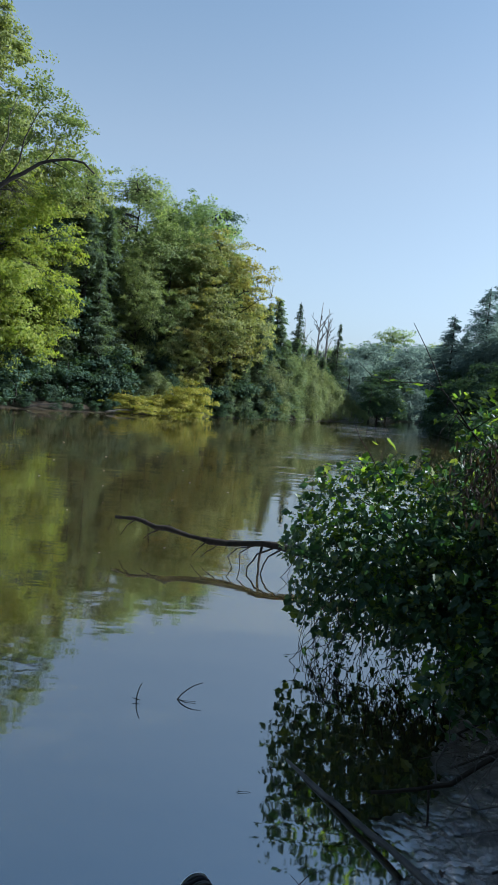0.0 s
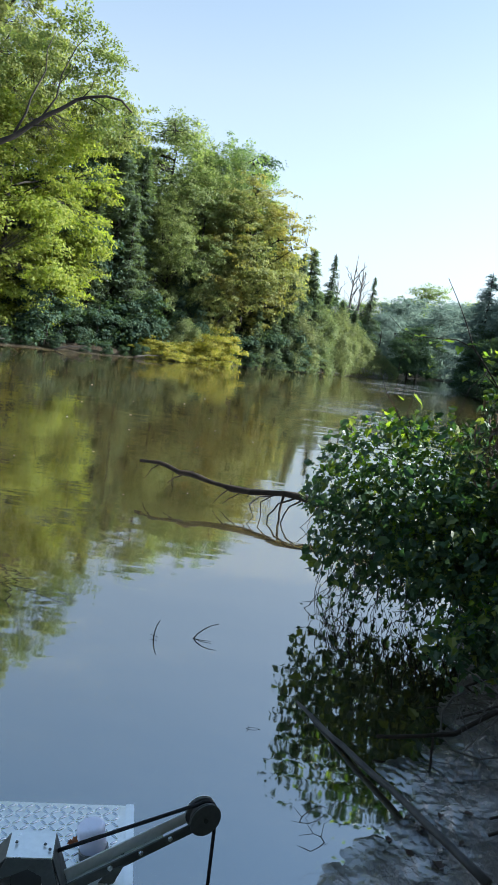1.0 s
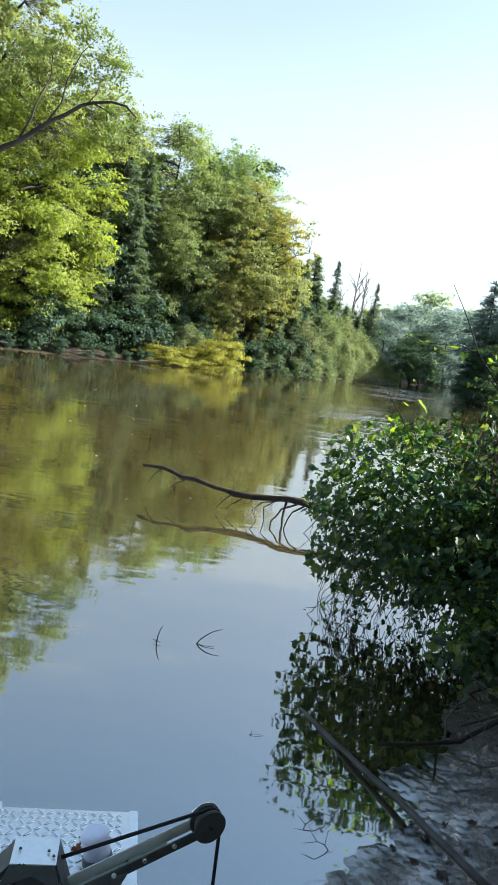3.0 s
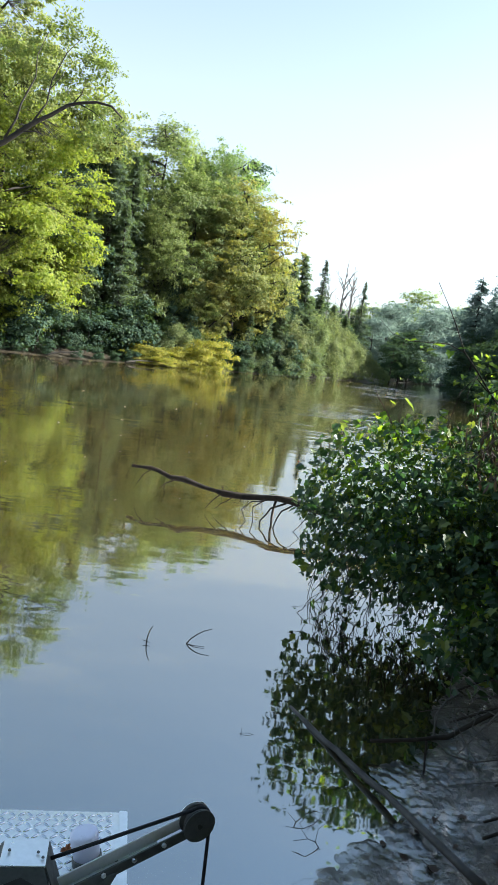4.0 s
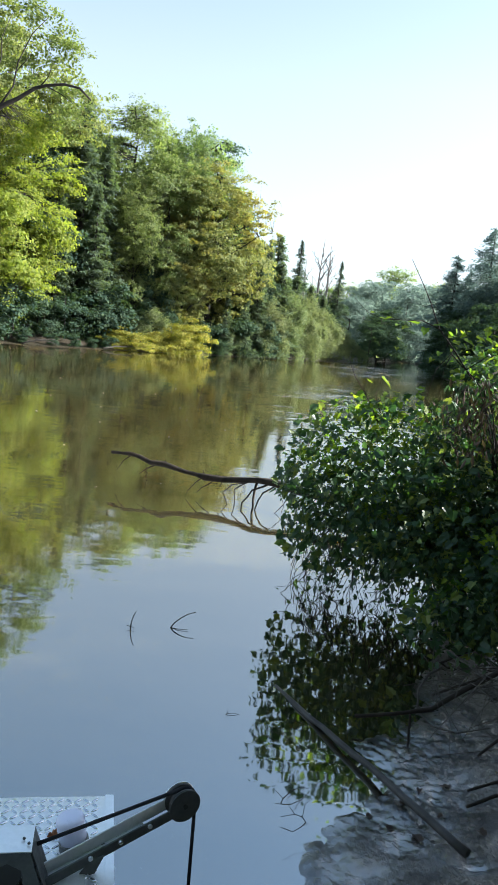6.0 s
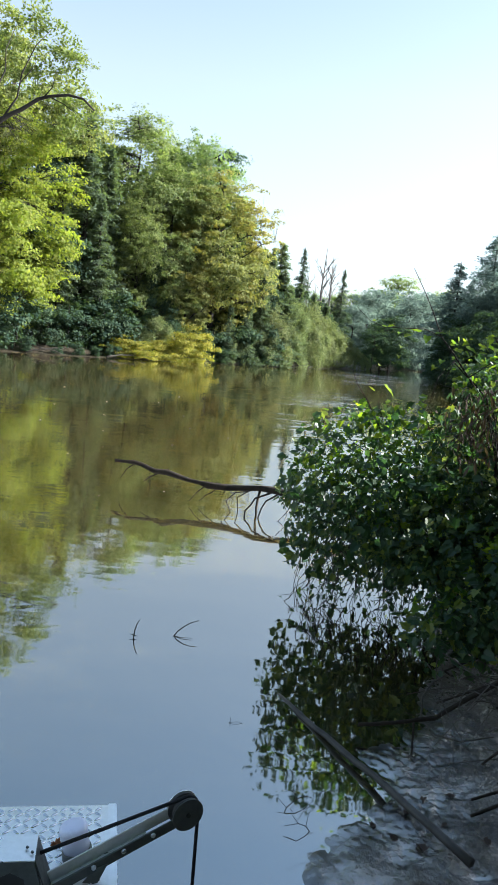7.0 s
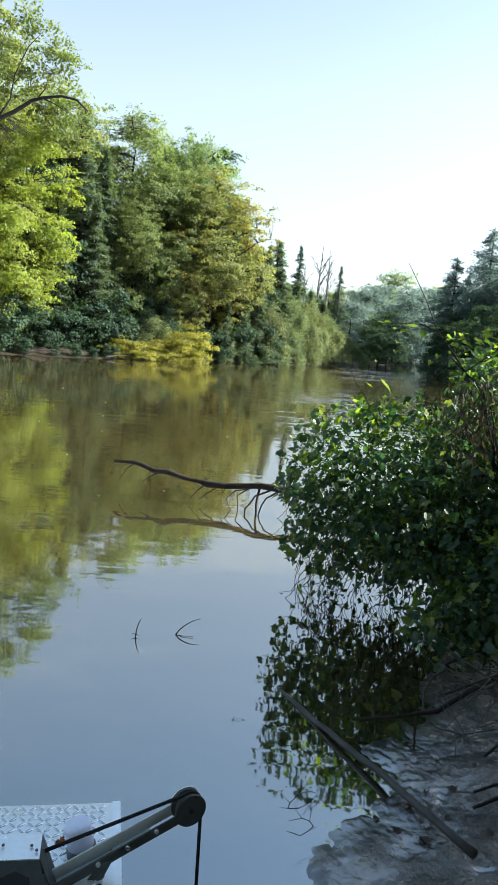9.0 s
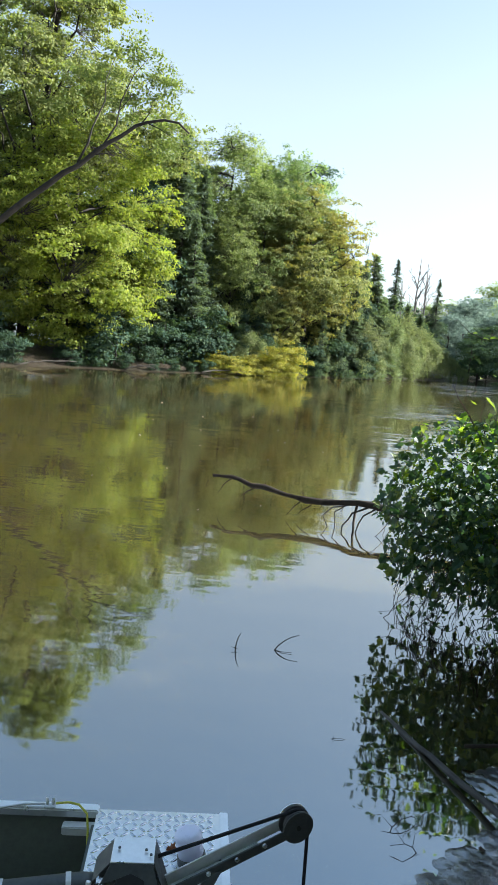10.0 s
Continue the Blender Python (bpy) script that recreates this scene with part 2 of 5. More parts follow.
l.new(ramp(n, l, tex_noise(n, l, 4.5, 4, 0.6), [(0.38, (0.25, 0.25, 0.25)), (0.6, (1, 1, 1))]), film.inputs[1])
l.new(film.outputs["Value"], p.inputs["Coat Weight"])
p.inputs["Specular IOR Level"].default_value = 0.5
p.inputs["Coat Roughness"].default_value = 0.08
lap = n.new("ShaderNodeSeparateXYZ")             # the lowest mud lies under a skin of water
l.new(tc.outputs["Object"], lap.inputs["Vector"])
skin = n.new("ShaderNodeMapRange")
skin.inputs["From Min"].default_value, skin.inputs["From Max"].default_value = 0.004, 0.026
skin.inputs["To Min"].default_value, skin.inputs["To Max"].default_value = 4.0, 2.1
l.new(lap.outputs["Z"], skin.inputs["Value"])
l.new(skin.outputs["Result"], p.inputs["Coat IOR"])
level = n.new("ShaderNodeMapRange")
level.inputs["From Min"].default_value, level.inputs["From Max"].default_value = 0.004, 0.03
level.inputs["To Min"].default_value, level.inputs["To Max"].default_value = 0.12, 1.0
l.new(lap.outputs["Z"], level.inputs["Value"])
ridge = n.new("ShaderNodeMath")
ridge.operation = "MULTIPLY_ADD"
ridge.inputs[1].default_value = 0.35
l.new(tex_noise(n, l, 150, 4, 0.65, (1.0, 0.6, 1)), ridge.inputs[0])
l.new(tex_noise(n, l, 45, 4, 0.6, (1.0, 0.7, 1)), ridge.inputs[2])
calmer = n.new("ShaderNodeMath")                 # smooth slicks between trampled patches
calmer.operation = "MULTIPLY"
l.new(ridge.outputs["Value"], calmer.inputs[0])
l.new(ramp(n, l, tex_noise(n, l, 5.5, 4, 0.6, (1.0, 0.5, 1)), [(0.34, (0.25, 0.25, 0.25)), (0.60, (1, 1, 1))]), calmer.inputs[1])
flat = n.new("ShaderNodeMath")
flat.operation = "MULTIPLY"
l.new(calmer.outputs["Value"], flat.inputs[0])
l.new(level.outputs["Result"], flat.inputs[1])
mb = bump(n, l, p, flat.outputs["Value"], 1.0, 0.042)
l.new(mb.outputs["Normal"], p.inputs["Coat Normal"])
xy, quads = ring_sheet(0.9, 2.8, 0.04, 1.032, 335, 240)
gz = ground_height(xy)
ground = new("ground", mesh_from("ground", np.column_stack([xy, gz]), quads, MUD, True))
tagged(ground, "dark wet mud bank and brown forest floor along the river", "ground", kind="structure")

WATER, n, l, p = material("river_water")
p.inputs["Roughness"].default_value, p.inputs["IOR"].default_value = 0.035, 4.7
p.subsurface_method = "BURLEY"                   # light spreads in the silty water
p.inputs["Subsurface Weight"].default_value, p.inputs["Subsurface Scale"].default_value = 1.0, 0.25
p.inputs["Subsurface Radius"].default_value = (1.0, 0.85, 0.5)
silt = tex_noise(n, l, 0.12, 3, 0.5, (1, 0.4, 1))
l.new(ramp(n, l, silt, [(0.35, (0.031, 0.025, 0.009)), (0.65, (0.041, 0.033, 0.012))]), p.inputs["Base Color"])
w1 = tex_noise(n, l, 2.0, 3, 0.5, (0.5, 1.0, 1.0))
w2 = tex_noise(n, l, 9.0, 2, 0.5, (0.6, 1.0, 1.0))
patch = tex_noise(n, l, 0.16, 2, 0.5, (0.6, 1.0, 1.0))
calm = n.new("ShaderNodeMapRange")
calm.inputs["From Min"].default_value, calm.inputs["From Max"].default_value = 0.42, 0.68
l.new(patch, calm.inputs["Value"])
rip = n.new("ShaderNodeMath")
rip.operation = "MULTIPLY"
l.new(w2, rip.inputs[0])
l.new(calm.outputs["Result"], rip.inputs[1])
add = n.new("ShaderNodeMath")
add.operation = "MULTIPLY_ADD"
add.inputs[1].default_value = 0.06
l.new(rip.outputs["Value"], add.inputs[0])
l.new(w1, add.inputs[2])
tc = n.new("ShaderNodeTexCoord")
mp = n.new("ShaderNodeMapping")                  # broken water off the reedy point
mp.inputs["Scale"].default_value, mp.inputs["Location"].default_value = (1 / 8, 1 / 15, 1), (-8.2 / 8, -47 / 15, 0)
l.new(tc.outputs["Object"], mp.inputs["Vector"])
gr = n.new("ShaderNodeTexGradient")
gr.gradient_type = "SPHERICAL"
l.new(mp.outputs["Vector"], gr.inputs["Vector"])
chop = n.new("ShaderNodeMath")
chop.operation = "MULTIPLY"
streak = n.new("ShaderNodeMapRange")
streak.inputs["From Min"].default_value, streak.inputs["From Max"].default_value = 0.52, 0.6
l.new(tex_noise(n, l, 0.6, 3, 0.6, (0.45, 1.0, 1.0)), streak.inputs["Value"])
mp = n.new("ShaderNodeMapping")                  # a breath of wind over midstream
mp.inputs["Scale"].default_value, mp.inputs["Location"].default_value = (1 / 3.0, 1 / 13, 1), (-2.4 / 3.0, -22 / 13, 0)
l.new(tc.outputs["Object"], mp.inputs["Vector"])
gust = n.new("ShaderNodeTexGradient")
gust.gradient_type = "SPHERICAL"
l.new(mp.outputs["Vector"], gust.inputs["Vector"])
wind = n.new("ShaderNodeMath")
wind.operation = "MULTIPLY_ADD"
wind.inputs[1].default_value = 0.3
l.new(gust.outputs["Fac"], wind.inputs[0])
l.new(gr.outputs["Fac"], wind.inputs[2])
where = n.new("ShaderNodeMath")
where.operation = "MULTIPLY"
l.new(wind.outputs["Value"], where.inputs[0])
l.new(streak.outputs["Result"], where.inputs[1])
l.new(where.outputs["Value"], chop.inputs[0])
l.new(tex_noise(n, l, 3.5, 3, 0.6), chop.inputs[1])
full = n.new("ShaderNodeMath")
full.operation = "MULTIPLY_ADD"
full.inputs[1].default_value = 24.0
l.new(chop.outputs["Value"], full.inputs[0])
l.new(add.outputs["Value"], full.inputs[2])
bump(n, l, p, full.outputs["Value"], 0.42, 0.010)
xy, quads = ring_sheet(0.0, 3.0, 0.5, 1.12, 72, 64)
water = new("water", mesh_from("water", np.column_stack([xy, np.zeros(len(xy))]), quads, WATER, True))
tagged(water, "calm muddy brown river water reflecting sky and trees", "river", kind="structure")

# ---- helpers for things ----
def part(name, bm, mat, parent, label="", smooth=False):
    me = bpy.data.meshes.new(name)
    bm.to_mesh(me)
    bm.free()
    me.materials.append(mat)
    if smooth:
        me.polygons.foreach_set("use_smooth", np.ones(len(me.polygons), bool))
    ob = new(name, me)
    ob.parent = parent
    if label:
        ob["label"] = label
    return ob


def mesh_part(name, me, parent, label="", kind=""):
    ob = new(name, me)
    ob.parent = parent
    return tagged(ob, label, kind=kind)


def tube(bm, pts, radii, sides=6, wobble=0.0, rng=None):
    """A tapered, closed tube along pts."""
    pts = [Vector(q) for q in pts]
    rings, side = [], None
    for i, q in enumerate(pts):
        d = (pts[min(i + 1, len(pts) - 1)] - pts[max(i - 1, 0)]).normalized()
        side = d.orthogonal() if side is None else (side - d * side.dot(d))
        side.normalize()
        up = d.cross(side)
        ring = []
        for k in range(sides):
            a = 2 * math.pi * k / sides
            r = radii[i] * (1 + (rng.uniform(-wobble, wobble) if rng else 0))
            ring.append(bm.verts.new(q + (side * math.cos(a) + up * math.sin(a)) * r))
        rings.append(ring)
    for r0, r1 in zip(rings, rings[1:]):
        for k in range(sides):
            bm.faces.new((r0[k], r0[(k + 1) % sides], r1[(k + 1) % sides], r1[k]))
    bm.faces.new(rings[0][::-1])
    bm.faces.new(rings[-1])


def curve(a, b, sag=0.0, n=6, rng=None, rough=0.0):
    a, b = Vector(a), Vector(b)
    out = []
    for i in range(n):
        t = i / (n - 1)
        q = a.lerp(b, t) + Vector((0, 0, sag * 4 * t * (1 - t)))
        if rng and 0 < i < n - 1:
            q += Vector([rng.uniform(-rough, rough) for _ in range(3)])
        out.append(q)
    return out


def box(bm, x0, x1, y0, y1, z0, z1, bevel=0.0):
    r = bmesh.ops.create_cube(bm, size=1, matrix=Matrix.LocRotScale(((x0 + x1) / 2, (y0 + y1) / 2, (z0 + z1) / 2), None, (abs(x1 - x0), abs(y1 - y0), abs(z1 - z0))))
    if bevel:
        edges = list({e for v in r["verts"] for e in v.link_edges})
        bmesh.ops.bevel(bm, geom=edges, offset=bevel, segments=2, affect="EDGES")


def basis(normals, rng):
    """Turns whose z is along each normal, with a random spin."""
    nrm = normals / np.linalg.norm(normals, axis=1, keepdims=True)
    r = rng.normal(size=nrm.shape)
    u = np.cross(nrm, r)
    u /= np.linalg.norm(u, axis=1, keepdims=True)
    return np.stack([u, np.cross(nrm, u), nrm], -1)


def scatter(name, tv, tf, pos, turn, size, mat):
    """One mesh of many small pieces: a template (verts tv, faces tf) at each pos."""
    tv, tf = np.asarray(tv, float), np.asarray(tf)
    v = np.einsum("nij,kj->nki", turn, tv) * np.asarray(size).reshape(-1, 1, 1) + pos[:, None, :]
    f = (np.arange(len(pos))[:, None, None] * len(tv) + tf[None]).reshape(-1, tf.shape[1])
    return mesh_from(name, v.reshape(-1, 3), f, mat)


SPRIG_V = [(-0.5, 0, 0), (-0.05, 0.34, 0.07), (0.55, 0.02, -0.08), (-0.02, -0.32, 0.06)]
SPRIG_F = [(0, 1, 2, 3)]
NEEDLE_V = [(0, -0.10, 0.02), (0.5, -0.14, 0), (1.0, 0, -0.08), (0.5, 0.14, 0)]


def leafy(name, seed, height, crown_low, radius, sprays, per, leaf, mat, bark, label, category="tree", spread=0.75, flat=0.3, top=0.55, lean=(0, 0), trunk=0.2, inner=0.5, kind_name="trunk", lumps=0.4, clump=0.75, spray=0.8, shape=None):
    """A broadleaved tree or shrub: trunk, limbs and a crown of leafy sprays, with its foot at the origin."""
    g = np.random.default_rng(seed)
    root = new(name)
    span = height - crown_low
    off = g.uniform(0, 50, 3)
    heads = []
    while len(heads) < max(10, sprays // (7 if spray > 0.6 else 13)):
        h, a = g.uniform(0, 1), g.uniform(0, 2 * math.pi)
        prof = float(np.interp(h, *zip(*shape))) if shape else math.sin(math.pi * min(1.0, 0.1 + 0.9 * h ** top)) ** 0.6
        d = Vector((math.cos(a) * 1.3, math.sin(a) * 1.3, h * span / max(radius, 0.1) * 0.9))
        r = radius * prof * (1 - lumps + 2 * lumps * (0.5 + 0.5 * noise.noise(d * 1.3 + Vector(off)) * 1.6))
        if g.uniform() > 0.25 + 0.75 * prof:
            continue
        f = 0.93 - inner * g.uniform() ** 1.6
        heads.append((math.cos(a) * r * f + lean[0] * (0.3 + h), math.sin(a) * r * f + lean[1] * (0.3 + h), crown_low + span * h * 0.96))
    heads = np.array(heads)
    owner = g.integers(0, len(heads), sprays)
    owner[:len(heads)] = np.arange(len(heads))
    cen = heads[owner] + np.clip(g.normal(size=(sprays, 3)), -1.6, 1.6) * np.array([0.75, 0.75, 0.5]) * clump * spread
    cen[:, 2] = np.maximum(cen[:, 2], 0.25)
    # limbs to well-spread sprays, thin branches to the rest
    bm = bmesh.new()
    rng = random.Random(seed)
    foot = Vector((0, 0, -0.3))
    mid = Vector((lean[0] * 0.5, lean[1] * 0.5, crown_low + span * 0.35))
    head = Vector((lean[0] * 1.1, lean[1] * 1.1, crown_low + span * 0.85))
    axis = [foot.lerp(mid, t) for t in (0, 0.08, 0.35, 0.7)] + [mid.lerp(head, t) for t in (0, 0.35, 0.7, 1)]
    axis = [q + Vector((rng.uniform(-1, 1), rng.uniform(-1, 1), 0)) * trunk * 0.5 for q in axis]
    rad = [trunk * k for k in (1.5, 1.05, 0.9, 0.8, 0.7, 0.5, 0.32, 0.12)]
    tube(bm, axis, rad, 8)
    part(kind_name, bm, bark, root, smooth=True)
    order = g.permutation(len(cen))[:max(8, min(30, sprays // 9))]
    joints = []
    for k in order:
        tip = Vector(cen[k])
        z = max(crown_low * 0.5, tip.z - (0.25 + 0.5 * g.uniform()) * math.hypot(tip.x, tip.y))
        seg = max(0, min(len(axis) - 2, next((i for i in range(len(axis) - 1) if axis[i + 1].z > z), len(axis) - 2)))
        t = (z - axis[seg].z) / max(1e-3, axis[seg + 1].z - axis[seg].z)
        start = axis[seg].lerp(axis[seg + 1], min(1, max(0, t)))
        pts = curve(start, tip, 0.06 * (tip - start).length, 6, rng, 0.05 * (tip - start).length)
        r0 = trunk * rng.uniform(0.22, 0.42)
        bm = bmesh.new()
        tube(bm, pts, [r0 * (1 - 0.85 * i / 5) for i in range(6)], 5)
        part("limb", bm, bark, root, smooth=True)
        joints += pts[2:]
    jp = np.array([tuple(q) for q in joints])
    tv, te = [], []
    for c in cen:
        j = jp[np.argmin(((jp - c) ** 2).sum(1))]
        d = c - j
        s = np.cross(d, (0.3, 0.2, 1.0))
        s = s / (np.linalg.norm(s) + 1e-6) * max(0.012, trunk * 0.06)
        b = len(tv)
        tv += [j - s, j + s, c, j + np.array((0, 0, 1.6)) * np.linalg.norm(s)]
        te += [(b, b + 1, b + 2), (b + 1, b + 3, b + 2), (b + 3, b, b + 2)]
    mesh_part("branchwork", mesh_from("branchwork", tv, te, bark), root, kind="stuff")
    # leaves
    k = len(cen)
    out = cen - np.array([lean[0] * 0.6, lean[1] * 0.6, crown_low + span * 0.35])
    out /= np.linalg.norm(out, axis=1, keepdims=True) + 1e-6
    sizes = spray * spread * g.uniform(0.5, 1.25, k)
    idx = np.repeat(np.arange(k), per)
    q = np.clip(g.normal(size=(len(idx), 3)), -1.7, 1.7) * 0.5
    q[:, 2] *= flat
    q *= sizes[idx][:, None]
    along = (q * out[idx]).sum(1)
    pos = cen[idx] + q
    pos[:, 2] -= 0.12 * np.maximum(along, 0) + 0.10 * (q[:, 0] ** 2 + q[:, 1] ** 2) / np.maximum(sizes[idx], 0.1)
    qd = q / (np.linalg.norm(q, axis=1, keepdims=True) + 1e-6)
    hd = pos - heads[owner][idx]
    hd /= np.linalg.norm(hd, axis=1, keepdims=True) + 1e-6
    nrm = np.array([0, 0, 0.5]) + 0.25 * qd + 0.40 * hd + 0.35 * out[idx] + g.normal(size=(len(idx), 3)) * 0.45
    me = scatter("crown", SPRIG_V, SPRIG_F, pos, basis(nrm, g), leaf * g.uniform(0.6, 1.3, len(idx)), mat)
    mesh_part("crown", me, root)
    return tagged(root, label, category)


def conifer(name, seed, height, radius, bare, label, density=1.0, mat=None, taper=0.8, leaf=0.021):
    """A conifer: a straight trunk and drooping tiers of needled boughs."""
    g = np.random.default_rng(seed)
    root = new(name)
    bm = bmesh.new()
    tube(bm, [(0, 0, -0.3), (0.03, 0, height * 0.4), (0, 0.04, height * 0.8), (0, 0, height)], [height * 0.014, height * 0.010, height * 0.005, 0.012], 7)
    part("trunk", bm, BARK, root, smooth=True)
    tips, pos, nrm, dirs = [], [], [], []
    bv, bf = [], []
    z = bare
    while z < height * 0.985:
        f = 1 - (z - bare) / (height - bare)
        m = int(g.integers(5, 8) * min(1, 0.5 + f))
        for _ in range(max(3, m)):
            a = g.uniform(0, 2 * math.pi)
            ln = radius * (f ** taper) * g.uniform(0.55, 1.15) + 5 * leaf
            d = np.array([math.cos(a), math.sin(a), 0])
            droop = g.uniform(0.05, 0.35)
            zz = z + g.uniform(-0.1, 0.1)
            end = d * ln + np.array([0, 0, zz - droop * ln])
            sd = np.cross(d, (0, 0, 1)) * 0.02
            b = len(bv)
            bv += [np.array([0, 0, zz]) - sd, np.array([0, 0, zz]) + sd, end, np.array([0, 0, zz + 0.04])]
            bf += [(b, b + 1, b + 2), (b + 1, b + 3, b + 2), (b + 3, b, b + 2)]
            c = int((10 + 46 * ln) * density)
            t = g.uniform(0.1, 1, c)
            sw = (1 - t * 0.7) * 0.28 * ln * g.normal(size=c)
            q = np.array([0, 0, zz]) + t[:, None] * (end - np.array([0, 0, zz])) + sw[:, None] * np.cross(d, (0, 0, 1))
            q[:, 2] -= np.abs(sw) * 0.35 + g.uniform(0, 0.12, c)
            pos.append(q)
            nrm.append(np.array([0, 0, 1.0]) + 0.4 * d + g.normal(size=(c, 3)) * 0.45)
        z += max(0.14, 0.34 * (0.5 + f) * height / 12)
    mesh_part("branchwork", mesh_from("branchwork", bv, bf, BARK), root, kind="stuff")
    pos, nrm = np.vstack(pos), np.vstack(nrm)
    me = scatter("crown", NEEDLE_V, SPRIG_F, pos, basis(nrm, g), leaf * height * g.uniform(0.7, 1.4, len(pos)), mat or NEEDLE)
    mesh_part("crown", me, root)
    return tagged(root, label, "tree")


def put(ob, x, y, turn=0, scale=1.0, sink=0.0):
    ob.matrix_basis = pose(x, y, ground_z(x, y) - sink, 0, 0, turn) @ Matrix.Diagonal((scale, scale, scale, 1))
    return ob


def again(ob, x, y, turn=0, scale=1.0, wide=1.0, label="", group=""):
    """A copy of a thing with its foot on the ground at x, y."""
    c = copy_thing(ob, pose(x, y, ground_z(x, y), 0, 0, turn))
    c.scale = (scale * wide, scale * wide, scale)
    return tagged(c, label, group=group)


# ---- the far bank: broadleaved trees ----
sunny = leafy("maple_tree", 11, 10.4, 0.5, 4.8, 2100, 48, 0.135, LEAF_BRIGHT, BARK, "bright sunlit green maple leaning over the river bank", spread=1.0, clump=0.62, spray=0.5, flat=0.34, lean=(1.0, -1.2), trunk=0.2, inner=0.5, lumps=0.25,
              shape=((0, 0.45), (0.12, 0.62), (0.3, 0.84), (0.55, 1.0), (0.8, 0.97), (0.92, 0.75), (1, 0.2)))
put(sunny, -13.7, 35.4)
tall = leafy("ash_tree", 12, 19.0, 7.6, 6.4, 1250, 50, 0.15, LEAF_ASH, BARK, "tall airy green tree with visible limbs over the river", spread=1.15, spray=0.46, flat=0.38, lean=(1.4, 0), trunk=0.28, inner=0.75, lumps=0.35)
put(tall, -15.9, 35.6)
foot = Vector((-15.9, 35.6, ground_z(-15.9, 35.6)))
for pts, r in (([(-16.8, 30.6, 5.2), (-15.2, 30.2, 6.0), (-13.9, 29.8, 6.85), (-12.86, 29.6, 7.5), (-12.16, 29.5, 8.0), (-11.6, 29.5, 8.28), (-11.02, 29.5, 8.75), (-10.4, 29.5, 9.22), (-9.89, 29.5, 9.5), (-9.3, 29.5, 9.92), (-8.88, 29.5, 10.06), (-8.2, 29.5, 10.18), (-7.62, 29.5, 10.1), (-7.2, 29.6, 9.75)], 0.22),
               ([(-11.6, 29.5, 8.4), (-11.2, 29.5, 9.2), (-11.1, 29.6, 9.8), (-10.7, 29.8, 10.9), (-10.75, 29.9, 11.7), (-10.4, 29.9, 12.6)], 0.075), ([(-10.7, 29.5, 8.95), (-10.1, 29.5, 9.9), (-10.0, 29.6, 10.8), (-9.6, 29.8, 11.9), (-9.1, 30.0, 12.6)], 0.065), ([(-10.1, 29.6, 10.4), (-9.7, 29.6, 10.9), (-9.5, 29.7, 11.3)], 0.03),
               ([(-9.1, 29.5, 10.0), (-8.8, 29.5, 10.4), (-8.7, 29.6, 11.0)], 0.04), ([(-8.9, 29.5, 10.05), (-8.3, 29.4, 9.8), (-7.8, 29.4, 9.5)], 0.04), ([(-11.0, 29.5, 8.75), (-10.4, 29.4, 8.8), (-9.9, 29.4, 8.7)], 0.045)):
    bm = bmesh.new()
    tube(bm, [Vector((q[0] * 0.972 + 0.45, q[1] * 0.972, q[2] * 0.972 - 0.13)) - foot for q in pts], [0.66 * r * (1 - 0.78 * i / (len(pts) - 1)) for i in range(len(pts))], 7)
    part("limb", bm, BARK, tall, smooth=True)
g = np.random.default_rng(121)
ends = np.array([(-7.6, 30.0, 10.0), (-7.0, 30.0, 9.5), (-8.2, 30.0, 11.4), (-8.5, 30.0, 12.4), (-7.8, 30.2, 11.8), (-9.4, 29.8, 13.0), (-7.6, 30.2, 9.0), (-10.4, 30.0, 11.8), (-11.4, 30.4, 12.0), (-9.6, 30.4, 11.0), (-12.4, 30.6, 10.6)])
heads = ends[np.repeat(np.arange(len(ends)), 13)] + np.clip(g.normal(size=(13 * len(ends), 3)), -1.7, 1.7) * np.array([0.45, 0.5, 0.32]) + np.array([-0.3, 0.9, 0.1])
q = heads[np.repeat(np.arange(len(heads)), 46)]
q = q + np.clip(g.normal(size=q.shape), -1.7, 1.7) * np.array([0.2, 0.2, 0.09])
mesh_part("crown", scatter("crown", SPRIG_V, SPRIG_F, q - np.array(foot), basis(np.array([0.1, -0.2, 0.7]) + g.normal(size=q.shape) * 0.5, g), 0.13 * g.uniform(0.6, 1.3, len(q)), LEAF_ASH), tall)
ROUND = ((0, 0.35), (0.15, 0.7), (0.35, 0.95), (0.55, 1.0), (0.75, 0.85), (0.9, 0.55), (1, 0.15))
wide_maple = leafy("maple_tree", 13, 13.2, 1.5, 3.6, 1350, 42, 0.145, LEAF_MAPLE, BARK, "large round green maple on the far bank", spread=1.05, spray=0.5, flat=0.5, trunk=0.22, lumps=0.22, clump=0.9, inner=0.4, shape=ROUND)
put(wide_maple, -7.6, 46.0)
gold_maple = leafy("maple_tree", 14, 10.8, 2.2, 3.1, 1200, 42, 0.14, LEAF_OLIVE, BARK, "maple with yellowing green leaves on the far bank", spread=1.0, spray=0.46, flat=0.4, trunk=0.18, lumps=0.2, clump=0.85, inner=0.4, shape=ROUND)
put(gold_maple, -2.5, 45.9)
back_maple = leafy("maple_tree", 19, 13.0, 1.0, 4.2, 420, 34, 0.24, LEAF_MAPLE, BARK, "green maple in the wood behind the bank", spread=1.1, flat=0.5, trunk=0.22, lumps=0.25, clump=1.0, shape=ROUND)
put(back_maple, -11.5, 50.5, 140, 0.95)
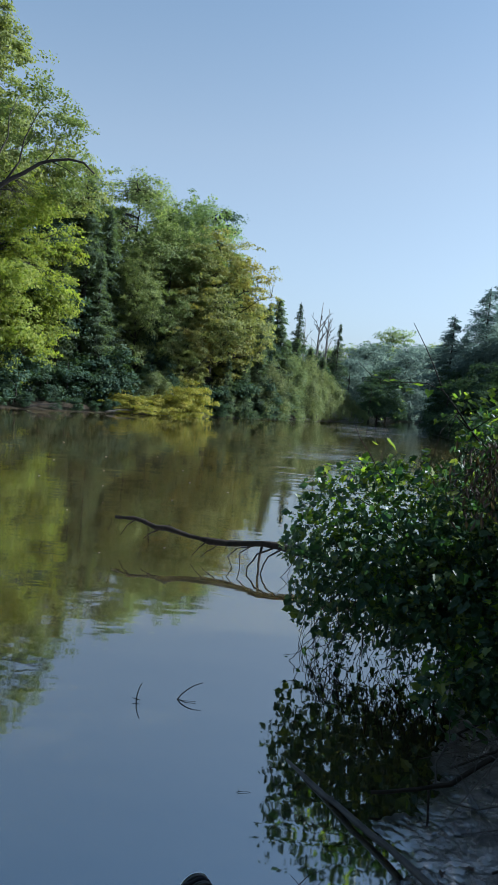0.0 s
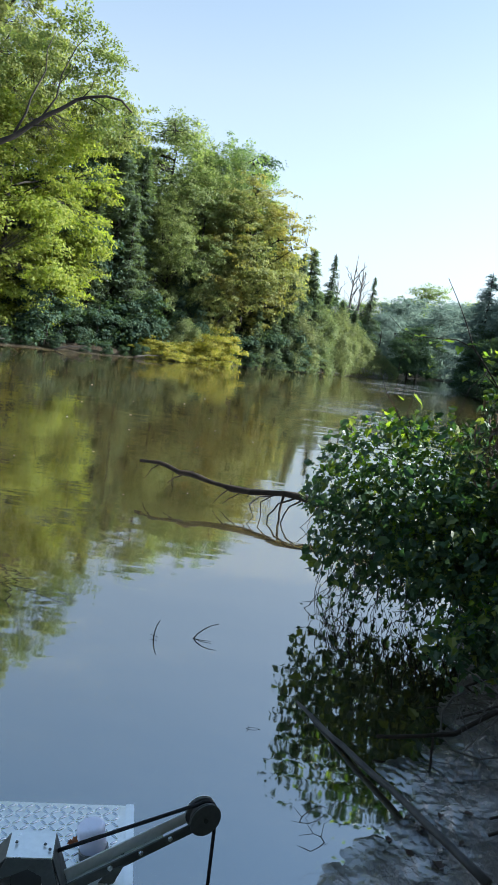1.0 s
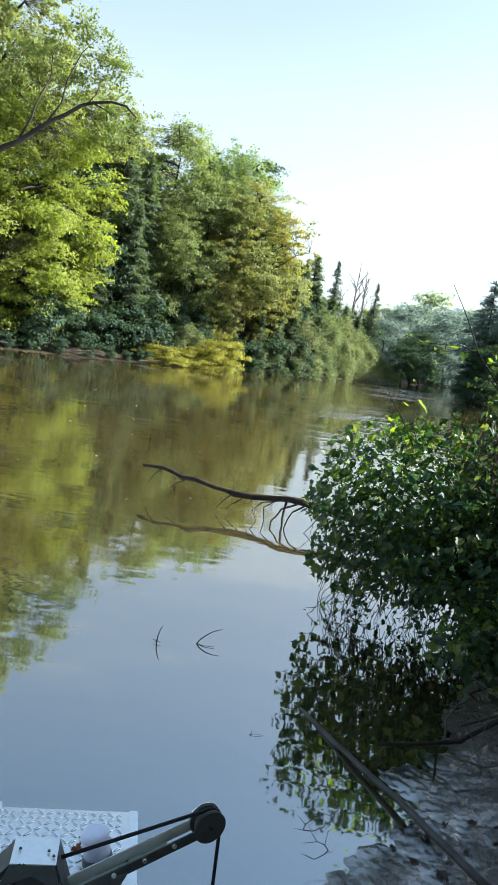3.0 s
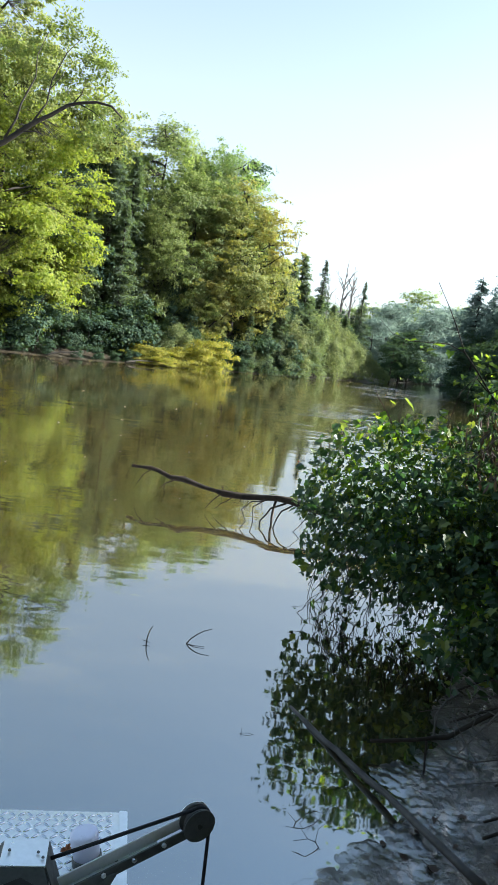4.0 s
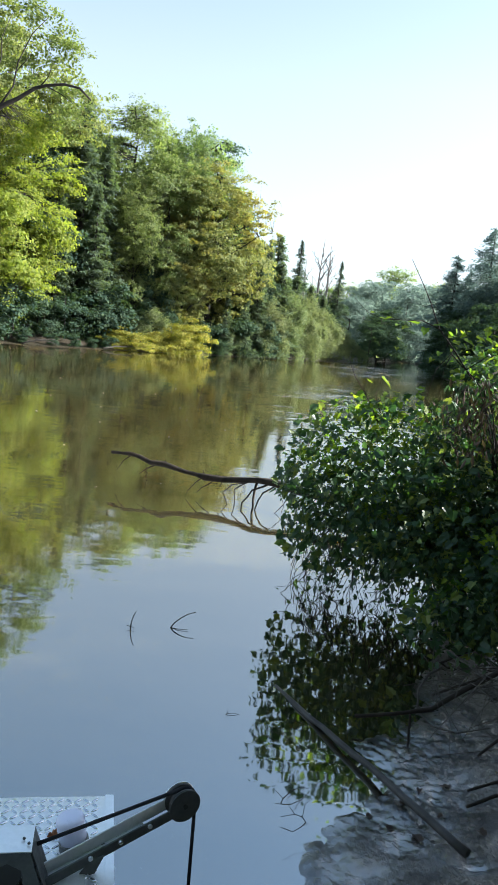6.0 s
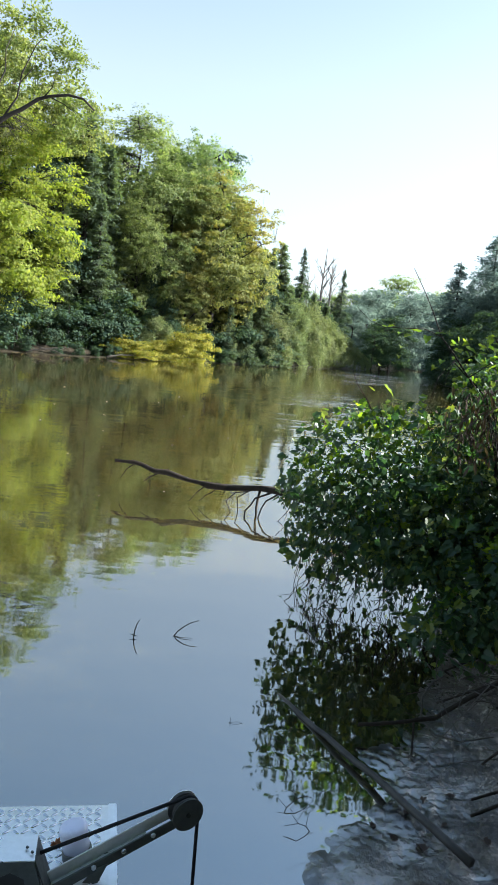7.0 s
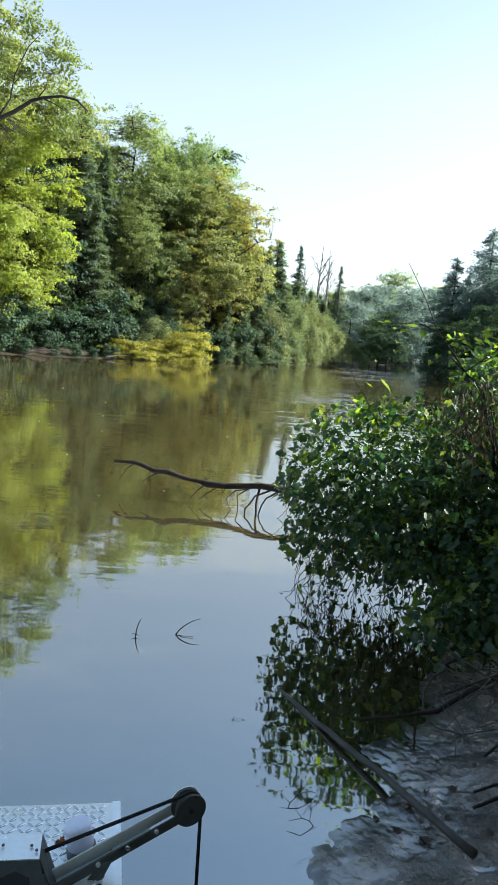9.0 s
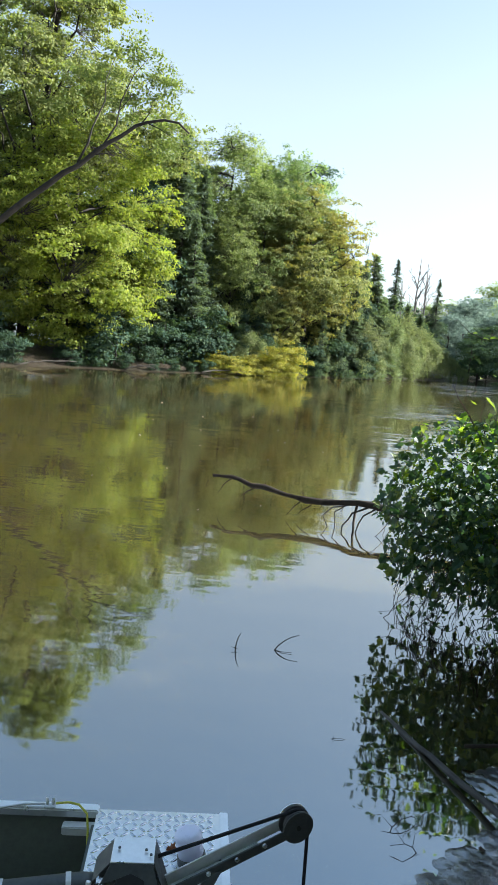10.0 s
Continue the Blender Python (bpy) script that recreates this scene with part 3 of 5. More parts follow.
back_dark = leafy("alder_tree", 20, 10.5, 0.5, 3.4, 150, 60, 0.26, LEAF_SHADED, BARK, "dark green tree of the wood, shade put into its leaf colour", spread=1.1, flat=0.5, trunk=0.16, lumps=0.4)
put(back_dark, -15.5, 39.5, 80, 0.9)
dark_tree = leafy("alder_tree", 15, 10.5, 0.5, 3.4, 240, 95, 0.19, LEAF_SHADED, BARK, "dense dark green tree, shade put into its leaf colour", spread=1.1, flat=0.4, trunk=0.16, lumps=0.4)
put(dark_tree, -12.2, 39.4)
shrub = leafy("shrub", 16, 3.0, 0.1, 1.5, 70, 60, 0.165, LEAF_SHADED, BARK, "dark green shrub on the river bank, leaf colour darkened for shade", "shrub", spread=0.6, flat=0.5, trunk=0.05, kind_name="stem", lumps=0.4)
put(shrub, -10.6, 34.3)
hazed_tree = leafy("beech_tree", 25, 10.5, 0.4, 3.6, 320, 50, 0.21, LEAF_HAZED, BARK, "tree beyond the river bend, leaf colour hazed blue-green", spread=1.1, flat=0.6, trunk=0.16, lumps=0.25, clump=0.95, shape=ROUND)
put(hazed_tree, 19.6, 59.0, 0, 0.8)
back_hazed = leafy("beech_tree", 26, 10.5, 0.4, 3.6, 300, 30, 0.30, LEAF_HAZED, BARK, "distant tree beyond the river bend, leaf colour hazed blue-green", spread=1.1, flat=0.6, trunk=0.16, lumps=0.25, clump=1.0, shape=ROUND)
put(back_hazed, 24, 66, 0, 0.9)
willow = leafy("willow_shrub", 17, 4.2, 0.05, 1.35, 150, 54, 0.11, LEAF_WILLOW, BARK, "pale green willow shrub at the water's edge", "shrub", spread=0.42, flat=1.9, trunk=0.035, kind_name="stem", lumps=0.3, spray=0.9, shape=((0, 0.85), (0.25, 1.0), (0.5, 0.85), (0.75, 0.5), (1, 0.1)))
put(willow, 4.4, 54.6, 0, 0.9)
gold_shrub = leafy("maple_sapling", 18, 2.5, 0.15, 2.2, 190, 80, 0.15, LEAF_YELLOW, BARK, "low yellow-leaved maple sapling overhanging the water", "shrub", spread=0.85, flat=0.4, trunk=0.06, lean=(0.9, -0.3), kind_name="stem", lumps=0.6, clump=1.1, top=0.8, spray=0.7)
put(gold_shrub, -3.6, 41.6, 0, 0.62)
spruce = conifer("spruce_tree", 21, 12.4, 2.2, 1.0, "dark slender spruce between the broadleaved trees", 1.5, NEEDLE_CEDAR)
put(spruce, -9.4, 41.0)
spire = conifer("spruce_tree", 22, 8.6, 2.0, 0.3, "narrow dark spruce spire on the far bank", 2.8, taper=0.9, leaf=0.013)
put(spire, 3.7, 61.5)
cedar = conifer("cedar_tree", 23, 8.2, 1.6, 0.3, "dense grey-green cedar on the far bank", 1.7, NEEDLE_CEDAR)
put(cedar, 1.0, 49.4, 0, 0.93)
pine = conifer("pine_tree", 24, 10.5, 3.9, 1.2, "broad blue-green pine on the far shore, needle colour paled for haze", 1.0, NEEDLE_HAZED)
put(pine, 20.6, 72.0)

again(willow, -5.2, 40.7, 160, 0.55, 1.5, group="willow shrubs at the water's edge")
again(gold_shrub, -4.9, 40.4, 80, 0.42, 1.5, group="saplings on the far bank")
again(gold_shrub, -6.0, 38.9, 200, 0.36, 1.5, group="saplings on the far bank")
again(sunny, -18.4, 31.8, 75, 0.78, 1.0, label="sunlit green maple at the edge of the river wood", group="trees on the far bank")
FAR = "trees on the far bank"
RIGHT = "trees beyond the river bend"
for src, x, y, turn, s, w in (
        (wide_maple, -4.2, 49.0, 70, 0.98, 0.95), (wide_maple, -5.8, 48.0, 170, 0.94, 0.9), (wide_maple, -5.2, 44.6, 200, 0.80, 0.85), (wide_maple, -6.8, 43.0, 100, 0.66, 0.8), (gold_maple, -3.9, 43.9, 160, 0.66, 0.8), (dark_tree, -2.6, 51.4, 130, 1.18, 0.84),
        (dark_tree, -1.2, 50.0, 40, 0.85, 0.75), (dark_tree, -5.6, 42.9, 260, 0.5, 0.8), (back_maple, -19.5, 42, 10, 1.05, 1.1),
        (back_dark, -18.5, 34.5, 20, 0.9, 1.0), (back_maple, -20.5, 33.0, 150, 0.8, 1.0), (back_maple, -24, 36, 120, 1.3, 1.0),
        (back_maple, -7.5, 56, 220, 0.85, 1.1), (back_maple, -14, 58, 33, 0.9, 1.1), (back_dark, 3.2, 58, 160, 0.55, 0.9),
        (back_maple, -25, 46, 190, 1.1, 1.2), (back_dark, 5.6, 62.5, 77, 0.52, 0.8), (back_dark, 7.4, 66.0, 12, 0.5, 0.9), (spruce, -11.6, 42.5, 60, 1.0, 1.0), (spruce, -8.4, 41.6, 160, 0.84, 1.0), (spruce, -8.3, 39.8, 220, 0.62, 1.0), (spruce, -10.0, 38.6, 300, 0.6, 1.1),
        (spire, 7.6, 66.0, 90, 0.92, 0.95), (spire, 5.0, 64.5, 30, 0.62, 0.9), (cedar, 1.6, 51.2, 50, 0.98, 1.35), (cedar, 0.4, 49.3, 200, 0.9, 1.5), (cedar, 1.9, 50.6, 330, 0.78, 1.5), (cedar, 0.5, 47.9, 130, 0.74, 1.0), (cedar, 3.3, 55.6, 210, 0.68, 1.4), (cedar, 2.5, 53.2, 20, 0.66, 1.4), (cedar, 4.6, 58.0, 300, 0.62, 1.5), (cedar, 5.8, 60.4, 160, 0.56, 1.5), (cedar, -0.3, 46.7, 250, 0.6, 1.0), (cedar, -1.3, 45.4, 10, 0.45, 1.1), (back_maple, -28, 30, 90, 1.0, 1.2), (tall, -19.5, 38.5, 130, 1.02, 1.0), (wide_maple, -17.0, 32.8, 40, 0.66, 1.0), (back_maple, -17.0, 43.0, 210, 1.2, 1.0)):
    again(src, x, y, turn, s, w, group=FAR)
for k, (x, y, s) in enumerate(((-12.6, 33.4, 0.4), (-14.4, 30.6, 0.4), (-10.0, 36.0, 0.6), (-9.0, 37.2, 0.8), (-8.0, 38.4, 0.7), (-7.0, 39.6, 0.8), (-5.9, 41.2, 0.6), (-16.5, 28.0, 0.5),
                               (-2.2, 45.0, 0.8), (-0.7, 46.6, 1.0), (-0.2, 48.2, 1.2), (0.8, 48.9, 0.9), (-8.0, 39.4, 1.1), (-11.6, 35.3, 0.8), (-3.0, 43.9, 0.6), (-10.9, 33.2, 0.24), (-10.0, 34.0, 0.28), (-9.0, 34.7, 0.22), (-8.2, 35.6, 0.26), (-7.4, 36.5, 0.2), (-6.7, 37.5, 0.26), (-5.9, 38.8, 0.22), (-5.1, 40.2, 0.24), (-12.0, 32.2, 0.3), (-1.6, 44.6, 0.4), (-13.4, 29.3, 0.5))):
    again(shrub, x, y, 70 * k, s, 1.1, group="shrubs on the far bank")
for k, (x, y, s) in enumerate(((0.6, 47.9, 0.72), (1.3, 48.9, 0.95), (2.0, 50.0, 0.85), (2.7, 51.2, 1.05), (3.4, 52.6, 0.9), (3.9, 53.4, 1.05), (5.2, 55.9, 0.85), (5.9, 57.0, 0.92), (6.6, 58.1, 0.75), (7.3, 59.2, 0.68), (8.0, 60.4, 0.55), (8.7, 61.3, 0.42), (9.3, 62.2, 0.33), (9.8, 62.6, 0.27), (10.2, 63.6, 0.24),
                               (2.9, 54.2, 1.1), (4.6, 57.2, 1.1), (6.4, 60.2, 0.78), (-1.2, 45.6, 0.4), (-0.4, 46.7, 0.45))):
    again(willow, x, y, 47 * k, s, 1.0, group="willow shrubs at the water's edge")
# the dark-leaved front row stands for the shade at the bend's foot
for k, (src, x, y, s) in enumerate(((back_dark, 16.2, 58.5, 0.55), (back_dark, 15.0, 51.0, 0.42), (back_dark, 17.5, 53.5, 0.55), (back_dark, 14.6, 54.5, 0.42), (back_dark, 13.4, 46.0, 0.3), (hazed_tree, 21, 58, 0.8), (back_dark, 14.6, 47.0, 0.36), (back_dark, 17, 48, 0.55), (back_dark, 16.0, 40.0, 0.5),
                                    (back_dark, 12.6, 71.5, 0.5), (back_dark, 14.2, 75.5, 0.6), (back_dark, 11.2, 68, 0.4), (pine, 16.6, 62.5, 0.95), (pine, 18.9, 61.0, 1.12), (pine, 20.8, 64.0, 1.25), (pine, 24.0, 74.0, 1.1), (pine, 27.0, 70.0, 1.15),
                                    (back_hazed, 16.8, 81, 0.7), (back_hazed, 21, 84, 0.8), (back_hazed, 19, 88, 0.75), (back_hazed, 15, 98, 0.8), (back_maple, 12.0, 108, 0.62), (back_maple, 22.7, 120, 0.98), (back_maple, 20, 112, 0.72), (back_maple, 16, 122, 0.75),
                                    (back_maple, 30, 120, 0.85), (back_hazed, 28, 104, 0.9), (back_maple, 36, 110, 0.9), (back_maple, 9, 118, 0.66), (back_hazed, 13.6, 90, 0.7), (back_hazed, 20, 94, 0.8), (back_hazed, 26, 98, 0.9), (back_hazed, 32, 100, 1.0),
                                    (back_hazed, 10.2, 76, 0.5), (back_hazed, 12.2, 84, 0.55), (back_hazed, 6, 100, 0.75), (back_hazed, 17.5, 100, 0.85), (back_hazed, 23, 104, 0.9))):
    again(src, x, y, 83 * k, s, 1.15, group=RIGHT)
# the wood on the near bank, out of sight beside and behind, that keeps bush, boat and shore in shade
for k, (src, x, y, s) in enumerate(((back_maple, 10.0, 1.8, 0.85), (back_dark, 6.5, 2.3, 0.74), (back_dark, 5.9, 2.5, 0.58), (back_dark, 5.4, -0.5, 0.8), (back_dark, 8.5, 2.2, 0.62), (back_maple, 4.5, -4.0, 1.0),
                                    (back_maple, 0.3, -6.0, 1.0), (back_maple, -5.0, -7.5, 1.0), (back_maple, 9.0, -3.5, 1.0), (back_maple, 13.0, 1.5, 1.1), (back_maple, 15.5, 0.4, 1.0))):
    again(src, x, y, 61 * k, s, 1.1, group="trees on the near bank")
# further low trees, unseen, added to keep sun off bush foot and mud
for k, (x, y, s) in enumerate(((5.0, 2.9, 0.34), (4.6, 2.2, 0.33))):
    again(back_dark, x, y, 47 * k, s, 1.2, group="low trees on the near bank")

for k, (x, y, sc) in enumerate(((12.9, 45.0, 0.8), (12.7, 47.5, 0.8), (12.9, 50.0, 0.85), (14.0, 53.0, 0.9), (12.6, 42.0, 0.9), (11.9, 38.0, 0.9), (11.2, 34.0, 0.8), (15.6, 56.0, 1.0), (10.6, 29.5, 0.7), (17.2, 58.4, 1.0), (19.2, 60.6, 1.0))):
    again(shrub, x, y, 31 * k, sc * 0.7, 1.5, group="shrubs beyond the river bend")


def dead_tree(seed, height, label):
    """A leafless tree with forking bare limbs."""
    rng = random.Random(seed)
    root = new("dead_tree")
    bm = bmesh.new()
    tube(bm, [(0, 0, -0.3), (0.1, 0, height * 0.3), (-0.05, 0.05, height * 0.6), (0.1, 0, height)], [0.16, 0.12, 0.075, 0.02], 7)
    part("trunk", bm, DEAD_WOOD, root, smooth=True)
    for k in range(13):
        z = height * rng.uniform(0.35, 0.85)
        a = rng.uniform(0, 6.28)
        ln = height * rng.uniform(0.16, 0.36) * (1.25 - z / height)
        d = Vector((math.cos(a) * 0.55, math.sin(a) * 0.55, 0.9)).normalized()
        base = Vector((0.03, 0, z))
        bm = bmesh.new()
        pts = [base + d * ln * t + Vector((rng.uniform(-1, 1), rng.uniform(-1, 1), 0)) * 0.12 * t for t in (0, 0.3, 0.6, 1)]
        tube(bm, pts, [0.05, 0.038, 0.026, 0.012], 5)
        for q in pts[1:]:
            for _ in range(2):
                e = q + (d + Vector([rng.uniform(-0.7, 0.7) for _ in range(3)])).normalized() * ln * rng.uniform(0.2, 0.45)
                tube(bm, [q, q.lerp(e, 0.5) + Vector((0, 0, 0.05)), e], [0.02, 0.015, 0.008], 4)
        part("limb", bm, DEAD_WOOD, root)
    return tagged(root, label, "dead tree")


snag = dead_tree(31, 9.2, "bare grey dead tree with forking limbs")
put(snag, 5.7, 65.0)
again(snag, 6.6, 66.5, 120, 0.97, 1.0, group="dead trees on the far bank")
again(snag, 4.3, 62.5, 210, 0.8, 0.8, group="dead trees on the far bank")


def driftwood(name, a, b, r, seed, label, mat, category="log", stubs=3):
    rng = random.Random(seed)
    root = new(name)
    bm = bmesh.new()
    pts = curve(a, b, 0.03 * (Vector(b) - Vector(a)).length, 9, rng, r * 0.5)
    tube(bm, pts, [r * (1 - 0.45 * i / 8) for i in range(9)], 8, 0.12, rng)
    part("stem", bm, mat, root, smooth=True)
    for _ in range(stubs):
        q = pts[rng.randrange(2, 7)]
        e = q + Vector((rng.uniform(-1, 1), rng.uniform(-1, 1), rng.uniform(0.2, 1))).normalized() * r * rng.uniform(4, 10)
        bm = bmesh.new()
        tube(bm, curve(q, e, 0, 4, rng, r * 0.3), [r * 0.4, r * 0.3, r * 0.2, r * 0.1], 5)
        part("twig", bm, mat, root)
    return tagged(root, label, category, group="logs on the far bank" if name == "log" else "")


for k, (ax, ay, az, bx, by, bz, r) in enumerate(((-9.9, 33.4, 0.05, -8.6, 34.0, 0.35, 0.09), (-9.4, 33.7, 0.3, -8.5, 34.3, 0.1, 0.06), (-6.9, 36.6, 0.06, -5.6, 38.6, 0.2, 0.10), (-5.8, 38.2, 0.05, -4.6, 40.2, 0.12, 0.08),
                                                 (-4.2, 40.4, 0.1, -2.4, 43.0, 0.25, 0.09), (-3.4, 41.6, 0.25, -2.2, 42.7, 0.55, 0.07), (-13.0, 28.6, 0.1, -11.4, 31.2, 0.3, 0.08), (3.0, 50.4, 0.08, 4.6, 52.6, 0.15, 0.07))):
    driftwood("log", (ax, ay, az), (bx, by, bz), r * 0.45, 50 + k, "weathered grey driftwood log at the waterline", BARK)

# ---- the near bank: bush, vine, branch, sticks ----
def nearer(q, f=0.79):
    """The same line of sight, at f of the way."""
    return Vector((q[0] * f, q[1] * f, 1.745 + (q[2] - 1.745) * f))


VLEAF_V = [(0, 0, 0), (0.35, 0, -0.03), (0.68, 0, -0.05), (1.0, 0, -0.16), (-0.13, 0.17, 0.06), (0.06, 0.44, 0.12), (0.24, 0.31, 0.07), (0.48, 0.40, 0.08), (0.68, 0.20, 0.0)]
VLEAF_V += [(x, -y, z) for x, y, z in VLEAF_V[4:]]
VLEAF_F = [(0, 5, 4), (0, 6, 5), (0, 1, 6), (1, 7, 6), (1, 2, 7), (2, 8, 7), (2, 3, 8)]
VLEAF_F += [tuple(q + 5 if q > 3 else q for q in reversed(f)) for f in VLEAF_F]


def leaf_turns(nrm, tip, g):
    """Turns of leaves that face along nrm with their tips towards tip."""
    nrm = nrm / np.linalg.norm(nrm, axis=1, keepdims=True)
    x = tip - (tip * nrm).sum(1, keepdims=True) * nrm
    x /= np.linalg.norm(x, axis=1, keepdims=True) + 1e-9
    return np.stack([x, np.cross(nrm, x), nrm], -1)


LOBES = [((1.30, 4.86, 0.74), (1.04, 0.72, 0.70), 1.5), ((1.50, 4.40, 0.58), (0.80, 0.50, 0.42), 0.5), ((2.05, 4.85, 0.95), (0.62, 0.70, 0.68), 0.5), ((1.80, 4.02, 0.46), (0.56, 0.46, 0.44), 0.45), ((1.68, 4.98, 1.50), (0.30, 0.32, 0.34), 0.08), ((1.34, 3.84, 0.28), (0.36, 0.28, 0.26), 0.14)]


def shell(g, count):
    """Places and outward ways on the bush's lumpy surface and inside it."""
    pos, out = [], []
    w = np.array([q[2] for q in LOBES])
    while len(pos) < count:
        c, r, _ = LOBES[g.choice(len(LOBES), p=w / w.sum())]
        d = g.normal(size=3)
        d /= np.linalg.norm(d)
        k = (np.abs(d) ** 2.8).sum() ** (-1 / 2.8)
        f = k * (1 - (0.55 * g.uniform() ** 1.7 if g.uniform() < 0.7 else 0.85 * g.uniform())) * (0.92 + 0.28 * noise.noise(Vector(d * 2.2) + Vector(c)))
        q = np.array(c) + d * np.array(r) * f
        if q[2] < (0.22 if q[1] > 4.1 else 0.08) + 0.16 * g.uniform():
            continue
        pos.append(q)
        out.append(d / np.array(r))
    return np.array(pos), np.array(out)


g = np.random.default_rng(77)
bush = new("vine_bush")
bush.location = (1.6, 4.9, 0.1)
core = Vector((1.6, 4.9, 0.1))
pos, out = shell(g, 25000)
out /= np.linalg.norm(out, axis=1, keepdims=True)
nrm = 0.5 * out + np.array([0, 0, 0.5]) + g.normal(size=pos.shape) * 0.85
tip = np.array([0, 0, -0.7]) + 0.5 * out + g.normal(size=pos.shape) * 0.6
turn = leaf_turns(nrm, tip, g)
size = 0.016 + 0.058 * g.uniform(size=len(pos)) ** 2.2
rest = pos - np.array(core)
order = np.argsort(-(out @ np.array([-0.35, -0.75, 0.5])) - 0.4 * pos[:, 2] - 6 * size)
single, joined = order[:290], order[290:]
# young: leaves facing up and left, coloured brighter as a backlit rim
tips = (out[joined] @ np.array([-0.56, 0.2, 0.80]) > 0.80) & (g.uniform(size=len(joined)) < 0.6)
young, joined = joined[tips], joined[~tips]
mesh_part("young_foliage", scatter("young_foliage", VLEAF_V, VLEAF_F, rest[young], turn[young], size[young] * 0.9, LEAF_RIM), bush, "vine leaves coloured bright green as a backlit rim", "stuff")
mesh_part("foliage", scatter("foliage", VLEAF_V, VLEAF_F, rest[joined], turn[joined], size[joined], LEAF_VINE), bush, "dense dark green vine leaves", "stuff")
rng = random.Random(5)
for k in range(40):
    e = Vector(pos[rng.randrange(len(pos))])
    a = Vector((rng.uniform(1.5, 2.2), rng.uniform(4.6, 5.4), 0))
    a.z = min(0.25, max(-0.1, ground_z(a.x, a.y)))
    bm = bmesh.new()
    r = rng.uniform(0.003, 0.008)
    tube(bm, [q - core for q in curve(a, e, 0.18, 7, rng, 0.05)], [r * (1 - 0.1 * i) for i in range(7)], 5)
    part("stem", bm, BARK, bush, smooth=True)
hang = []
for k in range(110):
    x = rng.uniform(0.5, 1.6)
    y = 5.15 - 0.85 * (x - 0.5) + rng.uniform(-0.2, 0.4)
    top = Vector((x + rng.uniform(0, 0.3), y + rng.uniform(0.0, 0.25), rng.uniform(0.3, 0.55)))
    end = Vector((x, y, rng.uniform(-0.02, 0.12)))
    pts = curve(top, end, rng.uniform(-0.08, 0.14), 6, rng, 0.05)
    bm = bmesh.new()
    tube(bm, [q - core for q in pts], [0.0045, 0.004, 0.0035, 0.003, 0.0025, 0.002], 4)
    part("tendril", bm, BARK, bush)
    hang += pts[2:]
for x, y in ((0.42, 4.55), (0.52, 4.45), (0.60, 4.6), (0.36, 4.7)):
    pts = curve((x + 0.35, y + 0.2, 0.42), (x, y, rng.uniform(0.03, 0.10)), -0.10, 7, rng, 0.03)
    bm = bmesh.new()
    tube(bm, [q - core for q in pts], [0.004, 0.0036, 0.0032, 0.0028, 0.0024, 0.002, 0.0015], 4)
    part("tendril", bm, BARK, bush)
    hang += pts[2:] + pts[4:]
hang = np.array([tuple(q) for q in hang])
hang = hang[g.uniform(size=len(hang)) < 0.5] + g.normal(size=(1, 3)) * 0.01
nh = g.normal(size=hang.shape) + np.array([-0.3, -0.6, 0.3])
th = np.array([0, 0, -1.0]) + g.normal(size=hang.shape) * 0.4
mesh_part("hanging_foliage", scatter("hanging_foliage", VLEAF_V, VLEAF_F, hang - np.array(core), leaf_turns(nh, th, g), 0.018 + 0.04 * g.uniform(size=len(hang)) ** 1.5, LEAF_VINE), bush, kind="stuff")
tagged(bush, "dense dark green vine-covered bush overhanging the muddy shore", "bush")


def big_leaf(bend, mat):
    return mesh_from("leaf", [(x, y, z * bend) for x, y, z in VLEAF_V], VLEAF_F, mat)


LEAVES = [big_leaf(b, LEAF_SHOOT) for b in (0.6, 1.2, 1.9)]
VINE_LEAVES = [big_leaf(b, LEAF_VINE) for b in (0.6, 1.2, 1.9)]


def hang_leaf(parent, at, turn3, s, k, kinds=LEAVES):
    ob = new("leaf", kinds[k % 3])
    ob.parent = parent
    ob.matrix_basis = Matrix.LocRotScale(Vector(at), Matrix(turn3.tolist()).to_quaternion(), (s, s, s))
    return ob


# a young shoot that stands up out of the bush
shoot = new("vine_shoot")
shoot.location = nearer((2.15, 6.25, 0.9))
S = Vector(shoot.location)
MAIN = [(2.15, 6.25, 0.9), (2.03, 6.2, 1.44), (1.85, 6.2, 1.60), (1.70, 6.2, 1.78), (1.58, 6.2, 1.91), (1.48, 6.2, 2.11), (1.40, 6.2, 2.25), (1.28, 6.2, 2.44)]
SIDE = [(1.58, 6.2, 1.91), (1.43, 6.18, 1.96), (1.28, 6.16, 1.95), (1.09, 6.14, 1.94), (0.96, 6.12, 1.98), (0.84, 6.1, 2.08)]
BACK = [(1.95, 6.2, 1.50), (1.72, 6.25, 1.72), (1.60, 6.2, 1.58), (1.52, 6.1, 1.30)]
